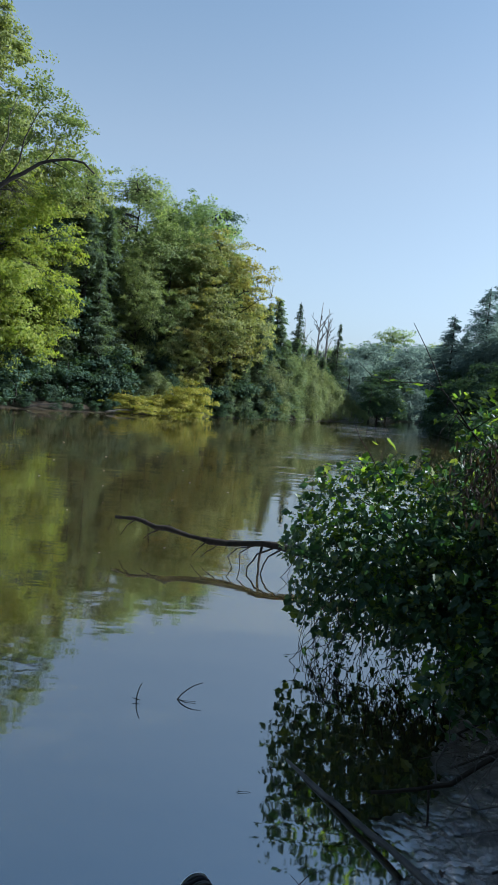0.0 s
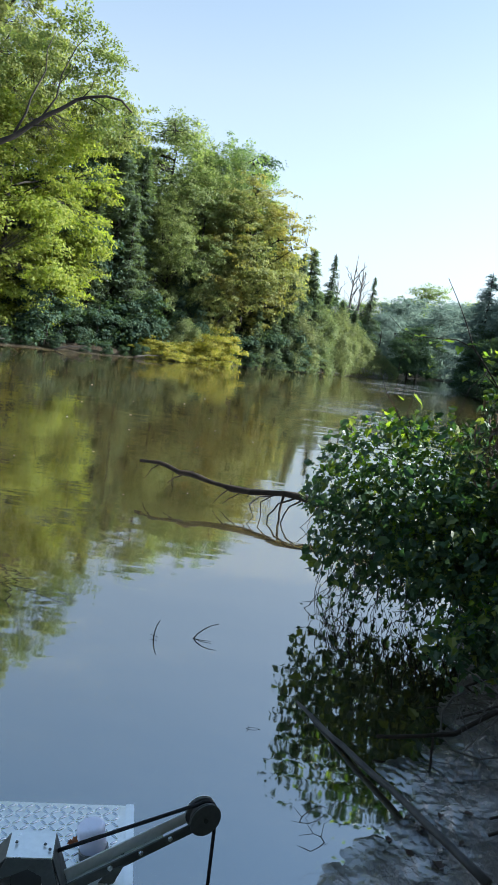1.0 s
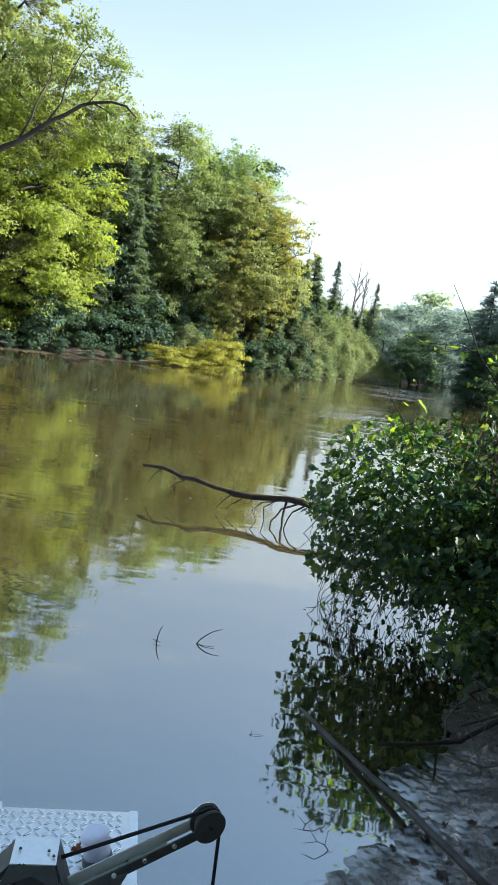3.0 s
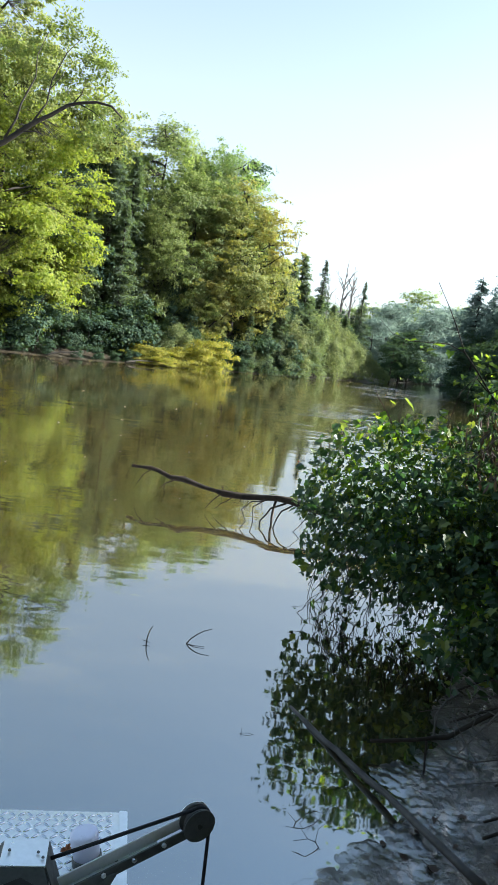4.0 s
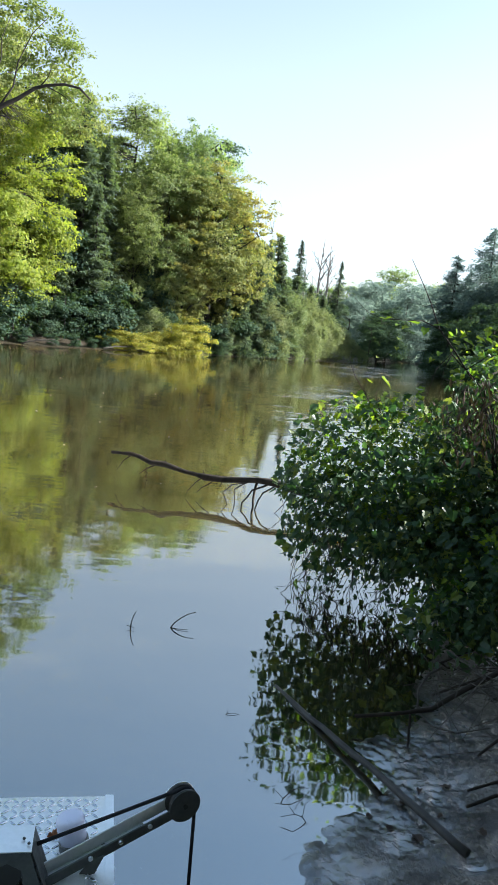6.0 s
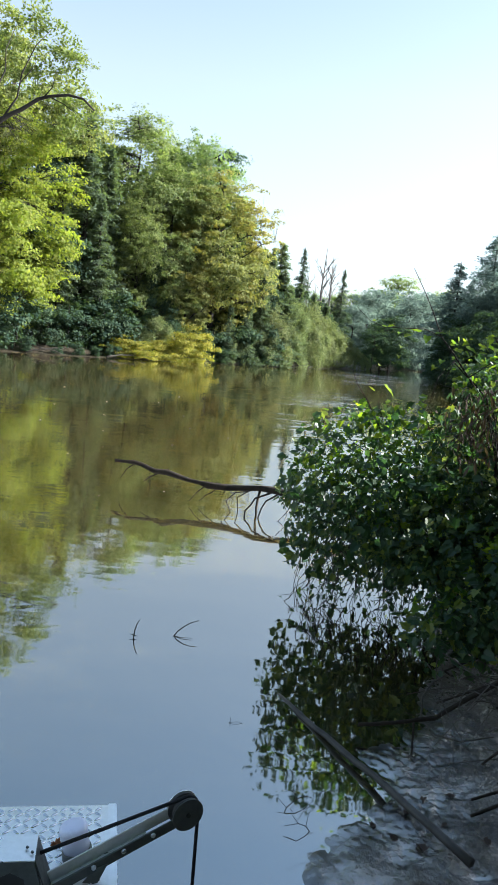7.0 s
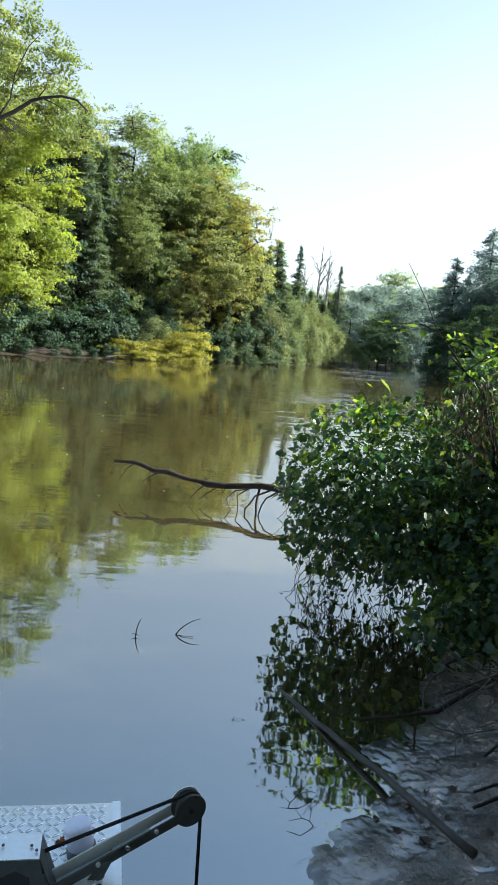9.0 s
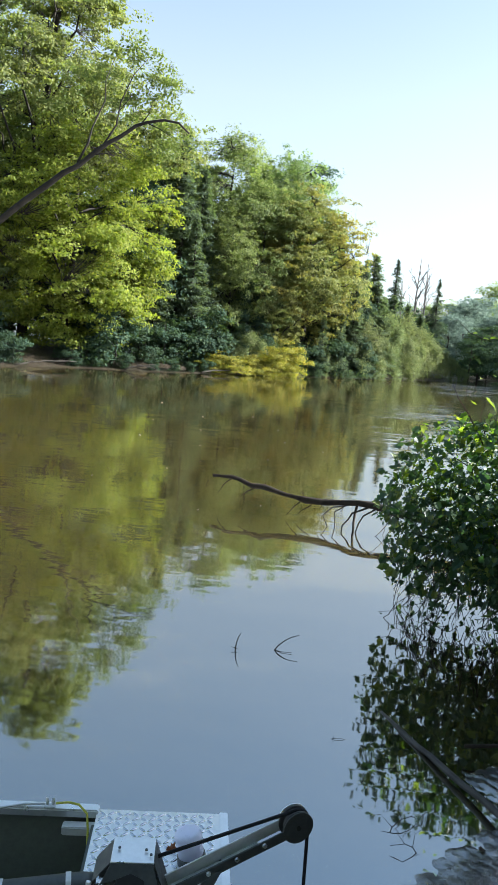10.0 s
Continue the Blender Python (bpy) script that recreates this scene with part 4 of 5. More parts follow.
for pts, r in ((MAIN, 0.009), (SIDE, 0.005), (BACK, 0.007), ([(1.49, 6.2, 2.09), (1.43, 6.2, 2.08), (1.36, 6.2, 2.10)], 0.003), ([(1.85, 6.2, 1.6), (2.0, 6.1, 1.75), (2.2, 6.0, 1.95)], 0.005), ([(1.72, 6.2, 1.74), (1.64, 6.1, 1.6), (1.6, 6.0, 1.35)], 0.004), ([(1.16, 6.1, 1.1), (1.03, 6.15, 1.33), (0.94, 6.2, 1.45), (0.90, 6.2, 1.53), (0.865, 6.2, 1.61)], 0.006), ([(1.20, 6.1, 1.1), (1.12, 6.15, 1.32), (1.16, 6.2, 1.44)], 0.005)):
    bm = bmesh.new()
    tube(bm, [nearer(q) - S for q in pts], [0.85 * r * (1 - 0.75 * i / (len(pts) - 1)) for i in range(len(pts))], 6)
    part("stem", bm, BARK, shoot, smooth=True)
k = 0
for x, z, s in ((1.52, 1.93, 0.13), (1.45, 1.90, 0.12), (1.38, 1.93, 0.12), (1.31, 1.90, 0.12), (1.24, 1.91, 0.08), (1.16, 1.95, 0.08), (1.07, 1.95, 0.06), (1.27, 1.80, 0.08), (1.24, 1.72, 0.07), (1.20, 1.66, 0.06), (1.10, 1.63, 0.05), (1.66, 1.86, 0.13),
                (1.72, 1.82, 0.12), (1.80, 1.84, 0.13), (1.90, 1.87, 0.12), (1.86, 1.78, 0.10), (1.60, 1.72, 0.09), (1.55, 1.66, 0.08), (1.96, 1.95, 0.09), (2.05, 1.88, 0.12), (2.12, 1.80, 0.11), (2.0, 1.72, 0.12), (1.92, 1.64, 0.10), (2.1, 1.66, 0.11), (1.76, 1.58, 0.09), (2.2, 1.92, 0.1), (2.25, 1.74, 0.12), (1.03, 1.99, 0.05), (1.17, 1.46, 0.17), (1.22, 1.34, 0.09), (1.06, 1.42, 0.09), (1.02, 1.33, 0.10)):
    nn = np.array([[g.normal() * 0.3, -0.22 + g.normal() * 0.2, 0.9]])
    tt = np.array([[g.normal() * 0.8, -0.3, -0.45]])
    hang_leaf(shoot, nearer((x, 6.18 + g.normal() * 0.06, z)) - S, leaf_turns(nn, tt, g)[0], s * 0.6, k)
    k += 1
for _ in range(70):
    x, z = g.uniform(1.68, 2.3), g.uniform(1.52, 1.98)
    nn = np.array([[g.normal() * 0.5, -0.4 + g.normal() * 0.4, 0.7]])
    tt = np.array([[g.normal() * 0.8, -0.3, -0.45]])
    hang_leaf(shoot, nearer((x, 6.18 + g.normal() * 0.12, z + 0.12 * (x - 2))) - S, leaf_turns(nn, tt, g)[0], g.uniform(0.022, 0.05), k)
    k += 1
tagged(shoot, "young vine shoot with bright backlit green leaves", "vine")

# withered leaves hanging in the thicket
DRY = leaf_material("withered_leaves", [(0.0, (0.035, 0.026, 0.022)), (1.0, (0.085, 0.06, 0.05))], 0.15, 0.8)
g2 = np.random.default_rng(9)
c = np.array([(1.86, 6.0, 1.32), (1.96, 5.9, 1.2), (1.80, 6.1, 1.22), (2.06, 6.0, 1.4), (1.93, 5.8, 1.08)])
c = np.array([tuple(nearer(v, 0.70)) for v in c])
q = c[g2.integers(0, 5, 260)] + g2.normal(size=(260, 3)) * np.array([0.07, 0.07, 0.09])
tt = np.array([0, 0, -1.0]) + g2.normal(size=q.shape) * 0.25
dry = new("withered_shoot")
dry.location = nearer((2.2, 6.1, 0.7), 0.75)
D0 = np.array(dry.location)
for k in range(5):
    bm = bmesh.new()
    tube(bm, [Vector(v) - Vector(D0) for v in curve(tuple(D0), tuple(c[k] + np.array([0, 0, 0.15])), 0.1, 6)], [0.007, 0.006, 0.005, 0.004, 0.003, 0.002], 5)
    part("stem", bm, BARK, dry)
mesh_part("foliage", scatter("foliage", [(0, 0, 0), (0.5, 0.14, 0.05), (1, 0, 0), (0.5, -0.14, 0.05)], SPRIG_F, q - D0, leaf_turns(g2.normal(size=q.shape), tt, g2), 0.04 + 0.045 * g2.uniform(size=len(q)), DRY), dry, kind="stuff")
tagged(dry, "withered brown drooping leaves in the thicket", "plant")

# dead branch over the water
branch = new("dead_branch")
branch.location = nearer((0.9, 6.38, 0.36), 1.10)
B0 = Vector(branch.location)
BR = [(1.5, 6.2, 0.25), (0.87, 6.40, 0.375), (0.70, 6.47, 0.372), (0.534, 6.55, 0.374), (0.379, 6.63, 0.392), (0.25, 6.67, 0.385), (0.125, 6.72, 0.367), (-0.06, 6.77, 0.34), (-0.243, 6.82, 0.335), (-0.33, 6.84, 0.345), (-0.45, 6.87, 0.365),
      (-0.652, 6.92, 0.398), (-0.78, 6.98, 0.405), (-0.90, 7.05, 0.43), (-0.994, 7.10, 0.438), (-1.08, 7.15, 0.425), (-1.19, 7.20, 0.41)]
rng = random.Random(3)
bm = bmesh.new()
tube(bm, [nearer(q, 1.10) + Vector([rng.uniform(-0.013, 0.013) for _ in range(3)]) - B0 for q in BR], [0.05, 0.042, 0.040, 0.038, 0.036, 0.031, 0.029, 0.030, 0.034, 0.026, 0.025, 0.029, 0.023, 0.025, 0.021, 0.018, 0.014], 8, 0.28, rng)
part("limb", bm, WET_WOOD, branch, smooth=True)
for pts, r in (([(-0.97, 7.09, 0.43), (-1.05, 7.06, 0.37), (-1.10, 7.03, 0.28)], 0.007), ([(-0.70, 6.94, 0.40), (-0.80, 6.9, 0.35), (-0.86, 6.86, 0.30)], 0.008), ([(-0.62, 6.92, 0.40), (-0.63, 6.92, 0.45)], 0.009), ([(-0.26, 6.82, 0.34), (-0.33, 6.80, 0.28), (-0.40, 6.76, 0.19)], 0.007),
               ([(-0.25, 6.82, 0.35), (-0.27, 6.82, 0.41)], 0.007), ([(-0.16, 6.8, 0.32), (-0.26, 6.78, 0.25), (-0.31, 6.76, 0.2)], 0.006), ([(-0.08, 6.77, 0.33), (-0.1, 6.76, 0.28)], 0.006),
               ([(0.24, 6.68, 0.37), (0.22, 6.62, 0.22), (0.22, 6.5, 0.1), (0.28, 6.3, 0.02), (0.31, 6.15, -0.05)], 0.012), ([(0.36, 6.63, 0.38), (0.20, 6.6, 0.31), (0.12, 6.55, 0.2), (0.12, 6.45, 0.08), (0.24, 6.3, 0.0)], 0.009),
               ([(0.42, 6.6, 0.38), (0.30, 6.58, 0.30), (0.24, 6.5, 0.16), (0.27, 6.35, 0.05), (0.36, 6.2, -0.03)], 0.008), ([(0.20, 6.7, 0.37), (0.02, 6.68, 0.33), (-0.06, 6.66, 0.25), (0.0, 6.6, 0.14), (0.10, 6.55, 0.09)], 0.006),
               ([(0.15, 6.70, 0.36), (0.04, 6.7, 0.28), (0.06, 6.62, 0.12), (0.15, 6.5, 0.03)], 0.006), ([(0.55, 6.52, 0.36), (0.5, 6.5, 0.25), (0.42, 6.45, 0.16), (0.30, 6.4, 0.12)], 0.004), ([(0.6, 6.5, 0.36), (0.52, 6.48, 0.18), (0.45, 6.4, 0.1)], 0.004),
               ([(0.38, 6.62, 0.37), (0.46, 6.6, 0.29), (0.50, 6.55, 0.2), (0.44, 6.5, 0.08), (0.30, 6.45, 0.02)], 0.003)):
    pts = [nearer(q, 1.10) - B0 for q in pts]
    r *= 1.25
    fine = []
    for u, v in zip(pts, pts[1:]):
        fine += [u, u.lerp(v, 0.5) + Vector([rng.uniform(-0.008, 0.008) for _ in range(3)])]
    fine.append(pts[-1])
    bm = bmesh.new()
    tube(bm, fine, [r * (1 - 0.65 * i / (len(fine) - 1)) for i in range(len(fine))], 5)
    part("twig", bm, WET_WOOD, branch, smooth=True)
tagged(branch, "bare dark dead branch reaching out over the water", "branch")


def twig(name, paths, label, thick=0.0045):
    root = new(name)
    o = Vector(paths[0][0])
    root.location = o
    for k, pts in enumerate(paths):
        bm = bmesh.new()
        tube(bm, [Vector(q) - o for q in pts], [thick * (1 - 0.6 * i / (len(pts) - 1)) * (1 if k == 0 else 0.6) for i in range(len(pts))], 5)
        part("stem", bm, WET_WOOD, root)
    return tagged(root, label, "twig", group="twigs in the water")


twig("twig", [[(-0.474, 4.02, -0.08), (-0.476, 4.02, 0.0), (-0.473, 4.02, 0.04), (-0.465, 4.03, 0.075), (-0.452, 4.03, 0.10)], [(-0.474, 4.02, 0.012), (-0.50, 4.02, 0.018)], [(-0.474, 4.02, 0.012), (-0.452, 4.01, 0.012)]], "thin dark twig standing out of calm water")
twig("twig", [[(-0.262, 4.09, -0.06), (-0.254, 4.09, 0.0), (-0.236, 4.10, 0.026), (-0.20, 4.12, 0.053), (-0.165, 4.14, 0.07), (-0.12, 4.16, 0.08)], [(-0.25, 4.09, 0.0), (-0.21, 4.07, 0.004), (-0.15, 4.07, 0.006)]], "thin forked twig bent over calm water")

twig("twig", [[(0.30, 2.53, -0.03), (0.325, 2.58, 0.012), (0.36, 2.61, 0.03), (0.40, 2.64, 0.028), (0.435, 2.665, 0.005)], [(0.36, 2.61, 0.03), (0.35, 2.66, 0.045), (0.375, 2.71, 0.05)], [(0.325, 2.58, 0.012), (0.29, 2.61, 0.03)]], "bare forked twig lying at the water's edge", 0.0022)
twig("twig", [[(0.42, 2.47, -0.02), (0.39, 2.47, 0.02), (0.36, 2.46, 0.035), (0.31, 2.46, 0.02)], [(0.39, 2.47, 0.02), (0.40, 2.51, 0.045), (0.43, 2.54, 0.05)], [(0.36, 2.46, 0.035), (0.33, 2.50, 0.05)]], "bare forked twig lying at the water's edge", 0.0022)
twig("twig", [[(0.07, 3.18, -0.01), (0.10, 3.18, 0.004), (0.13, 3.185, 0.006), (0.17, 3.19, -0.005)], [(0.10, 3.18, 0.004), (0.095, 3.19, 0.025)]], "thin dark twig afloat on calm water", 0.0016)
twig("twig", [[(0.40, 3.0, -0.02), (0.36, 3.02, 0.01), (0.31, 3.03, 0.02), (0.27, 3.06, 0.01)], [(0.33, 3.025, 0.018), (0.31, 3.07, 0.035)]], "thin dark twig afloat on calm water", 0.0016)


def stick(pts, r0, r1, label, mat=WET_WOOD, name="stick", seed=1):
    rng = random.Random(seed)
    bm = bmesh.new()
    fine = []
    for u, v in zip(pts, pts[1:]):
        fine += [Vector(u).lerp(Vector(v), t) + Vector([rng.uniform(-1, 1) for _ in range(3)]) * r0 * 0.25 for t in (0, 0.33, 0.66)]
    fine.append(Vector(pts[-1]))
    o = fine[0].copy()
    m = len(fine) - 1
    tube(bm, [q - o for q in fine], [r0 + (r1 - r0) * i / m for i in range(m + 1)], 9, 0.1, rng)
    me = bpy.data.meshes.new(name)
    bm.to_mesh(me)
    bm.free()
    me.materials.append(mat)
    me.polygons.foreach_set("use_smooth", np.ones(len(me.polygons), bool))
    ob = new(name, me)
    ob.location = o
    return tagged(ob, label, "stick", group="sticks on the muddy shore")


stick([(0.94, 2.31, 0.055), (0.79, 2.61, 0.045), (0.635, 2.915, 0.03), (0.48, 3.21, 0.012), (0.33, 3.51, -0.006)], 0.017, 0.011, "long straight wet pole lying from mud into water", POLE_WOOD, seed=2)
stick([(0.68, 3.17, 0.06), (0.85, 3.18, 0.08), (1.03, 3.20, 0.11), (1.2, 3.3, 0.17), (1.42, 3.42, 0.24)], 0.008, 0.013, "dark fallen stick lying across the shore", seed=3)
stick([(0.905, 3.05, -0.03), (0.90, 3.05, 0.06), (0.895, 3.06, 0.15)], 0.006, 0.005, "short upright stub stuck in mud", seed=4)
stick([(1.06, 2.70, 0.04), (1.2, 2.74, 0.07), (1.5, 2.76, 0.12)], 0.005, 0.009, "thin dark stick half buried in mud", seed=5)
stick([(1.02, 2.58, 0.05), (1.15, 2.64, 0.07), (1.5, 2.62, 0.13)], 0.006, 0.009, "thin dark stick half buried in mud", seed=6)
stick([(1.18, 2.95, 0.05), (1.3, 3.05, 0.08), (1.6, 3.1, 0.16)], 0.005, 0.009, "thin dark stick half buried in mud", seed=7)
stick([(1.25, 3.72, 0.09), (1.2, 3.7, 0.12), (1.5, 3.85, 0.2)], 0.004, 0.007, "dark fallen stick lying across the shore", seed=8)
stick([(1.1, 3.45, 0.06), (1.35, 3.5, 0.15), (1.7, 3.45, 0.3)], 0.005, 0.008, "dark fallen stick lying across the shore", seed=9)

roots = new("root_tangle")
roots.location = (1.3, 3.3, 0.05)
R0 = Vector(roots.location)
rng = random.Random(12)
for k in range(38):
    a = Vector((rng.uniform(1.1, 1.75), rng.uniform(3.0, 3.9), rng.uniform(0.05, 0.25)))
    b = Vector((rng.uniform(0.95, 1.6), rng.uniform(2.9, 3.7), rng.uniform(0.02, 0.12)))
    m = a.lerp(b, 0.5) + Vector((rng.uniform(-0.2, 0.2), rng.uniform(-0.2, 0.2), rng.uniform(0.0, 0.18)))
    pts = [a * (1 - t) ** 2 + m * 2 * t * (1 - t) + b * t * t for t in [i / 8 for i in range(9)]]
    r = rng.uniform(0.0016, 0.004)
    bm = bmesh.new()
    tube(bm, [q - R0 for q in pts], [r * (1 - 0.06 * i) for i in range(9)], 5)
    part("root", bm, ROOT, roots, smooth=True)
bm = bmesh.new()
tube(bm, [Vector(q) - R0 for q in [(1.12, 3.42, 0.22), (1.05, 3.38, 0.20), (1.0, 3.34, 0.14), (0.99, 3.28, 0.06), (1.04, 3.2, 0.03), (1.14, 3.14, 0.04), (1.28, 3.12, 0.09)]], [0.006, 0.006, 0.005, 0.005, 0.0045, 0.004, 0.003], 6)
part("root", bm, ROOT, roots, smooth=True)
tagged(roots, "tangle of muddy bare roots on the shore", "roots")

FLOAT = rough_material("floating_leaf", [(0.3, (0.20, 0.18, 0.13)), (0.7, (0.42, 0.40, 0.33))], 60, 0.7, 0.4, 0.002)
for k, (x, y, s) in enumerate(((-0.28, 8.35, 0.05), (-0.2, 8.38, 0.035), (-1.35, 7.4, 0.03), (-2.2, 9.6, 0.03), (-0.75, 7.9, 0.025), (-3.4, 12.5, 0.05), (-2.6, 14.0, 0.05), (-1.0, 11.2, 0.04), (-2.9, 8.6, 0.03), (-3.0, 16.5, 0.05), (-2.0, 17.5, 0.05), (-1.2, 15.2, 0.04), (-3.8, 15.0, 0.05), (-0.9, 13.4, 0.04), (-2.2, 12.0, 0.04), (-1.7, 19.5, 0.06), (-4.6, 19.0, 0.06), (-0.2, 12.6, 0.04), (-1.9, 10.4, 0.03))):
    ob = new("floating_leaf", mesh_from("floating_leaf", [(x0, y0, z0 * 1.5 + 0.22) for x0, y0, z0 in VLEAF_V], VLEAF_F, FLOAT))
    ob.matrix_basis = pose(x, y, -0.004, 0, 0, 67 * k) @ Matrix.Diagonal((s, s, s, 1))
    tagged(ob, "pale dry leaf floating on the river", "leaf", group="leaves floating on the river")

# scraps of dead leaf trodden into the mud
for k, (x, y, sc) in enumerate(((0.70, 2.46, 0.035), (0.80, 2.40, 0.05), (0.93, 2.56, 0.03), (1.04, 2.47, 0.04), (0.64, 2.53, 0.03), (1.0, 2.74, 0.04), (0.88, 2.72, 0.03), (0.78, 2.62, 0.025))):
    ob = new("dead_leaf", mesh_from("dead_leaf", [(x0, y0, z0 * 2.2 + 0.12) for x0, y0, z0 in VLEAF_V], VLEAF_F, DRY))
    ob.matrix_basis = pose(x, y, max(0.0, ground_z(x, y)), 8, -6, 101 * k) @ Matrix.Diagonal((sc, sc, sc, 1))
    tagged(ob, "dark dead leaf lying on wet mud", "leaf", group="dead leaves on the mud")

# ---- the boat ----
def metal(name, colour, rough, metallic=1.0, scratch=0.25):
    m, n, l, p = material(name)
    a = tex_noise(n, l, 60, 5, 0.7)
    l.new(ramp(n, l, a, [(0.3, tuple(c * (1 - scratch) for c in colour)), (0.7, colour)]), p.inputs["Base Color"])
    l.new(ramp(n, l, tex_noise(n, l, 18, 5, 0.7), [(0.3, (rough * 0.7,) * 3), (0.75, (min(1, rough * 1.5),) * 3)]), p.inputs["Roughness"])
    p.inputs["Metallic"].default_value = metallic
    bump(n, l, p, a, 0.15, 0.001)
    return m


ALU = metal("bright_aluminium", (0.90, 0.91, 0.92), 0.34, 0.8, 0.1)
ALU_POLISHED = metal("polished_aluminium", (0.75, 0.76, 0.77), 0.16)
ALU_DECK = metal("deck_aluminium", (0.90, 0.91, 0.92), 0.42, 0.75, 0.1)
ALU_DULL = metal("dull_aluminium", (0.70, 0.72, 0.73), 0.45, 0.35, 0.15)
HULL_GREEN = metal("olive_hull_paint", (0.105, 0.12, 0.10), 0.5, 0.0)
DARK_METAL = metal("dark_grey_metal", (0.10, 0.11, 0.11), 0.5, 0.6)
BLACK = metal("black_plastic", (0.018, 0.019, 0.02), 0.45, 0.0)
WHITE_PLASTIC = metal("white_plastic", (0.74, 0.76, 0.95), 0.35, 0.0, 0.05)
ROPE = rough_material("black_rope", [(0.3, (0.008, 0.009, 0.012)), (0.7, (0.025, 0.027, 0.034))], 200, 0.8, 0.8, 0.002)
YELLOW = rough_material("yellow_cord", [(0.3, (0.42, 0.42, 0.05)), (0.7, (0.62, 0.60, 0.10))], 200, 0.7, 0.8, 0.002)
RED_LEAF = rough_material("dry_leaf", [(0.3, (0.20, 0.07, 0.03)), (0.7, (0.34, 0.14, 0.06))], 90, 0.8, 0.5, 0.002)

boat = new("fishing_boat")
boat.matrix_basis = pose(-0.229, 1.856, -0.04, 0, 0, 10.26)
tagged(boat, "aluminium fishing boat with diamond-plate bow deck afloat", "boat")
HALF = 1.25


def hull_shell(inset, lift):
    secs = []
    for a, low in ((0.0, 0.24), (-0.25, 0.10), (-0.6, -0.02), (-1.4, -0.08), (-4.1, -0.09)):
        i = inset
        aa = a - (i if a == 0 else 0) + (i if a == -4.1 else 0)
        secs.append([(aa, 0 - i, 0.49), (aa, -0.03 - i, 0.30), (aa, -0.10 - i, low + 0.06 + lift), (aa, -0.18 - i, low + lift), (aa, -HALF + 0.18 + i, low + lift), (aa, -HALF + 0.10 + i, low + 0.06 + lift), (aa, -HALF + 0.03 + i, 0.30), (aa, -HALF + i, 0.49)])
    return secs


bm = bmesh.new()
shells = []
for inset, lift in ((0.0, 0.0), (0.012, 0.012)):
    secs = [[bm.verts.new(q) for q in sec] for sec in hull_shell(inset, lift)]
    for s0, s1 in zip(secs, secs[1:]):
        for k in range(7):
            bm.faces.new((s0[k], s0[k + 1], s1[k + 1], s1[k]) if lift else (s0[k + 1], s0[k], s1[k], s1[k + 1]))
    bm.faces.new(secs[0][::-1] if lift else secs[0])
    bm.faces.new(secs[-1] if lift else secs[-1][::-1])
    shells.append(secs)
for i in range(4):
    for k in (0, 7):
        bm.faces.new((shells[0][i][k], shells[0][i + 1][k], shells[1][i + 1][k], shells[1][i][k]))
bmesh.ops.recalc_face_normals(bm, faces=bm.faces)
part("hull", bm, HULL_GREEN, boat, "olive green painted hull")
bm = bmesh.new()
box(bm, -3.9, -0.36, -HALF + 0.14, -0.14, 0.10, 0.13, 0.004)
part("floor", bm, DARK_METAL, boat, "dark grey boat floor")
bm = bmesh.new()
box(bm, -0.362, -0.35, -HALF + 0.05, -0.05, 0.10, 0.485, 0.002)
part("bulkhead", bm, HULL_GREEN, boat)
bm = bmesh.new()
box(bm, -4.1, -0.35, -0.040, -0.028, 0.29, 0.315, 0.003)
part("side_rib", bm, HULL_GREEN, boat)
for b0, b1 in ((-0.026, 0.008), (-HALF - 0.008, -HALF + 0.026)):
    bm = bmesh.new()
    box(bm, -4.12, -0.348, b0, b1, 0.484, 0.508, 0.004)
    part("gunwale", bm, ALU, boat, "bright bare aluminium gunwale rail")
bm = bmesh.new()
box(bm, -0.44, -0.352, -0.060, -0.030, 0.455, 0.480, 0.003)
part("bracket", bm, ALU_DULL, boat)

# bow deck of chequer plate, its far strip bent down a little
bm = bmesh.new()
prof = [(0.004, 0.493), (-0.05, 0.499), (-0.075, 0.5), (-HALF + 0.075, 0.5), (-HALF + 0.05, 0.499), (-HALF - 0.004, 0.493)]
rows = []
for z in (0.0, -0.004):
    rows.append([[bm.verts.new((a, b, c + z)) for b, c in prof] for a in (-0.352, -0.002)])
for k in range(5):
    bm.faces.new((rows[0][0][k], rows[0][0][k + 1], rows[0][1][k + 1], rows[0][1][k]))
    bm.faces.new((rows[1][0][k + 1], rows[1][0][k], rows[1][1][k], rows[1][1][k + 1]))
    for e in (0, 1):
        bm.faces.new((rows[0][e][k], rows[0][e][k + 1], rows[1][e][k + 1], rows[1][e][k]))
for k in (0, 5):
    bm.faces.new((rows[0][0][k], rows[0][1][k], rows[1][1][k], rows[1][0][k]))
bmesh.ops.recalc_face_normals(bm, faces=bm.faces)
deck = part("deck_plate", bm, ALU_DECK, boat, "bright diamond-plate aluminium deck")
tv, tf = [], []
L = 8
for j in range(L + 1):
    u = -1 + 2 * j / L
    w = math.sqrt(max(0, 1 - u * u))
    tv += [(u * 0.0125, -0.0040 * w, 0), (u * 0.0125, 0, 0.0046 * w), (u * 0.0125, 0.0040 * w, 0)]
for j in range(L):
    for k in (0, 1):
        tf.append((3 * j + k, 3 * j + 3 + k, 3 * j + 4 + k, 3 * j + 1 + k))
tp, tr = [], []
i = 0
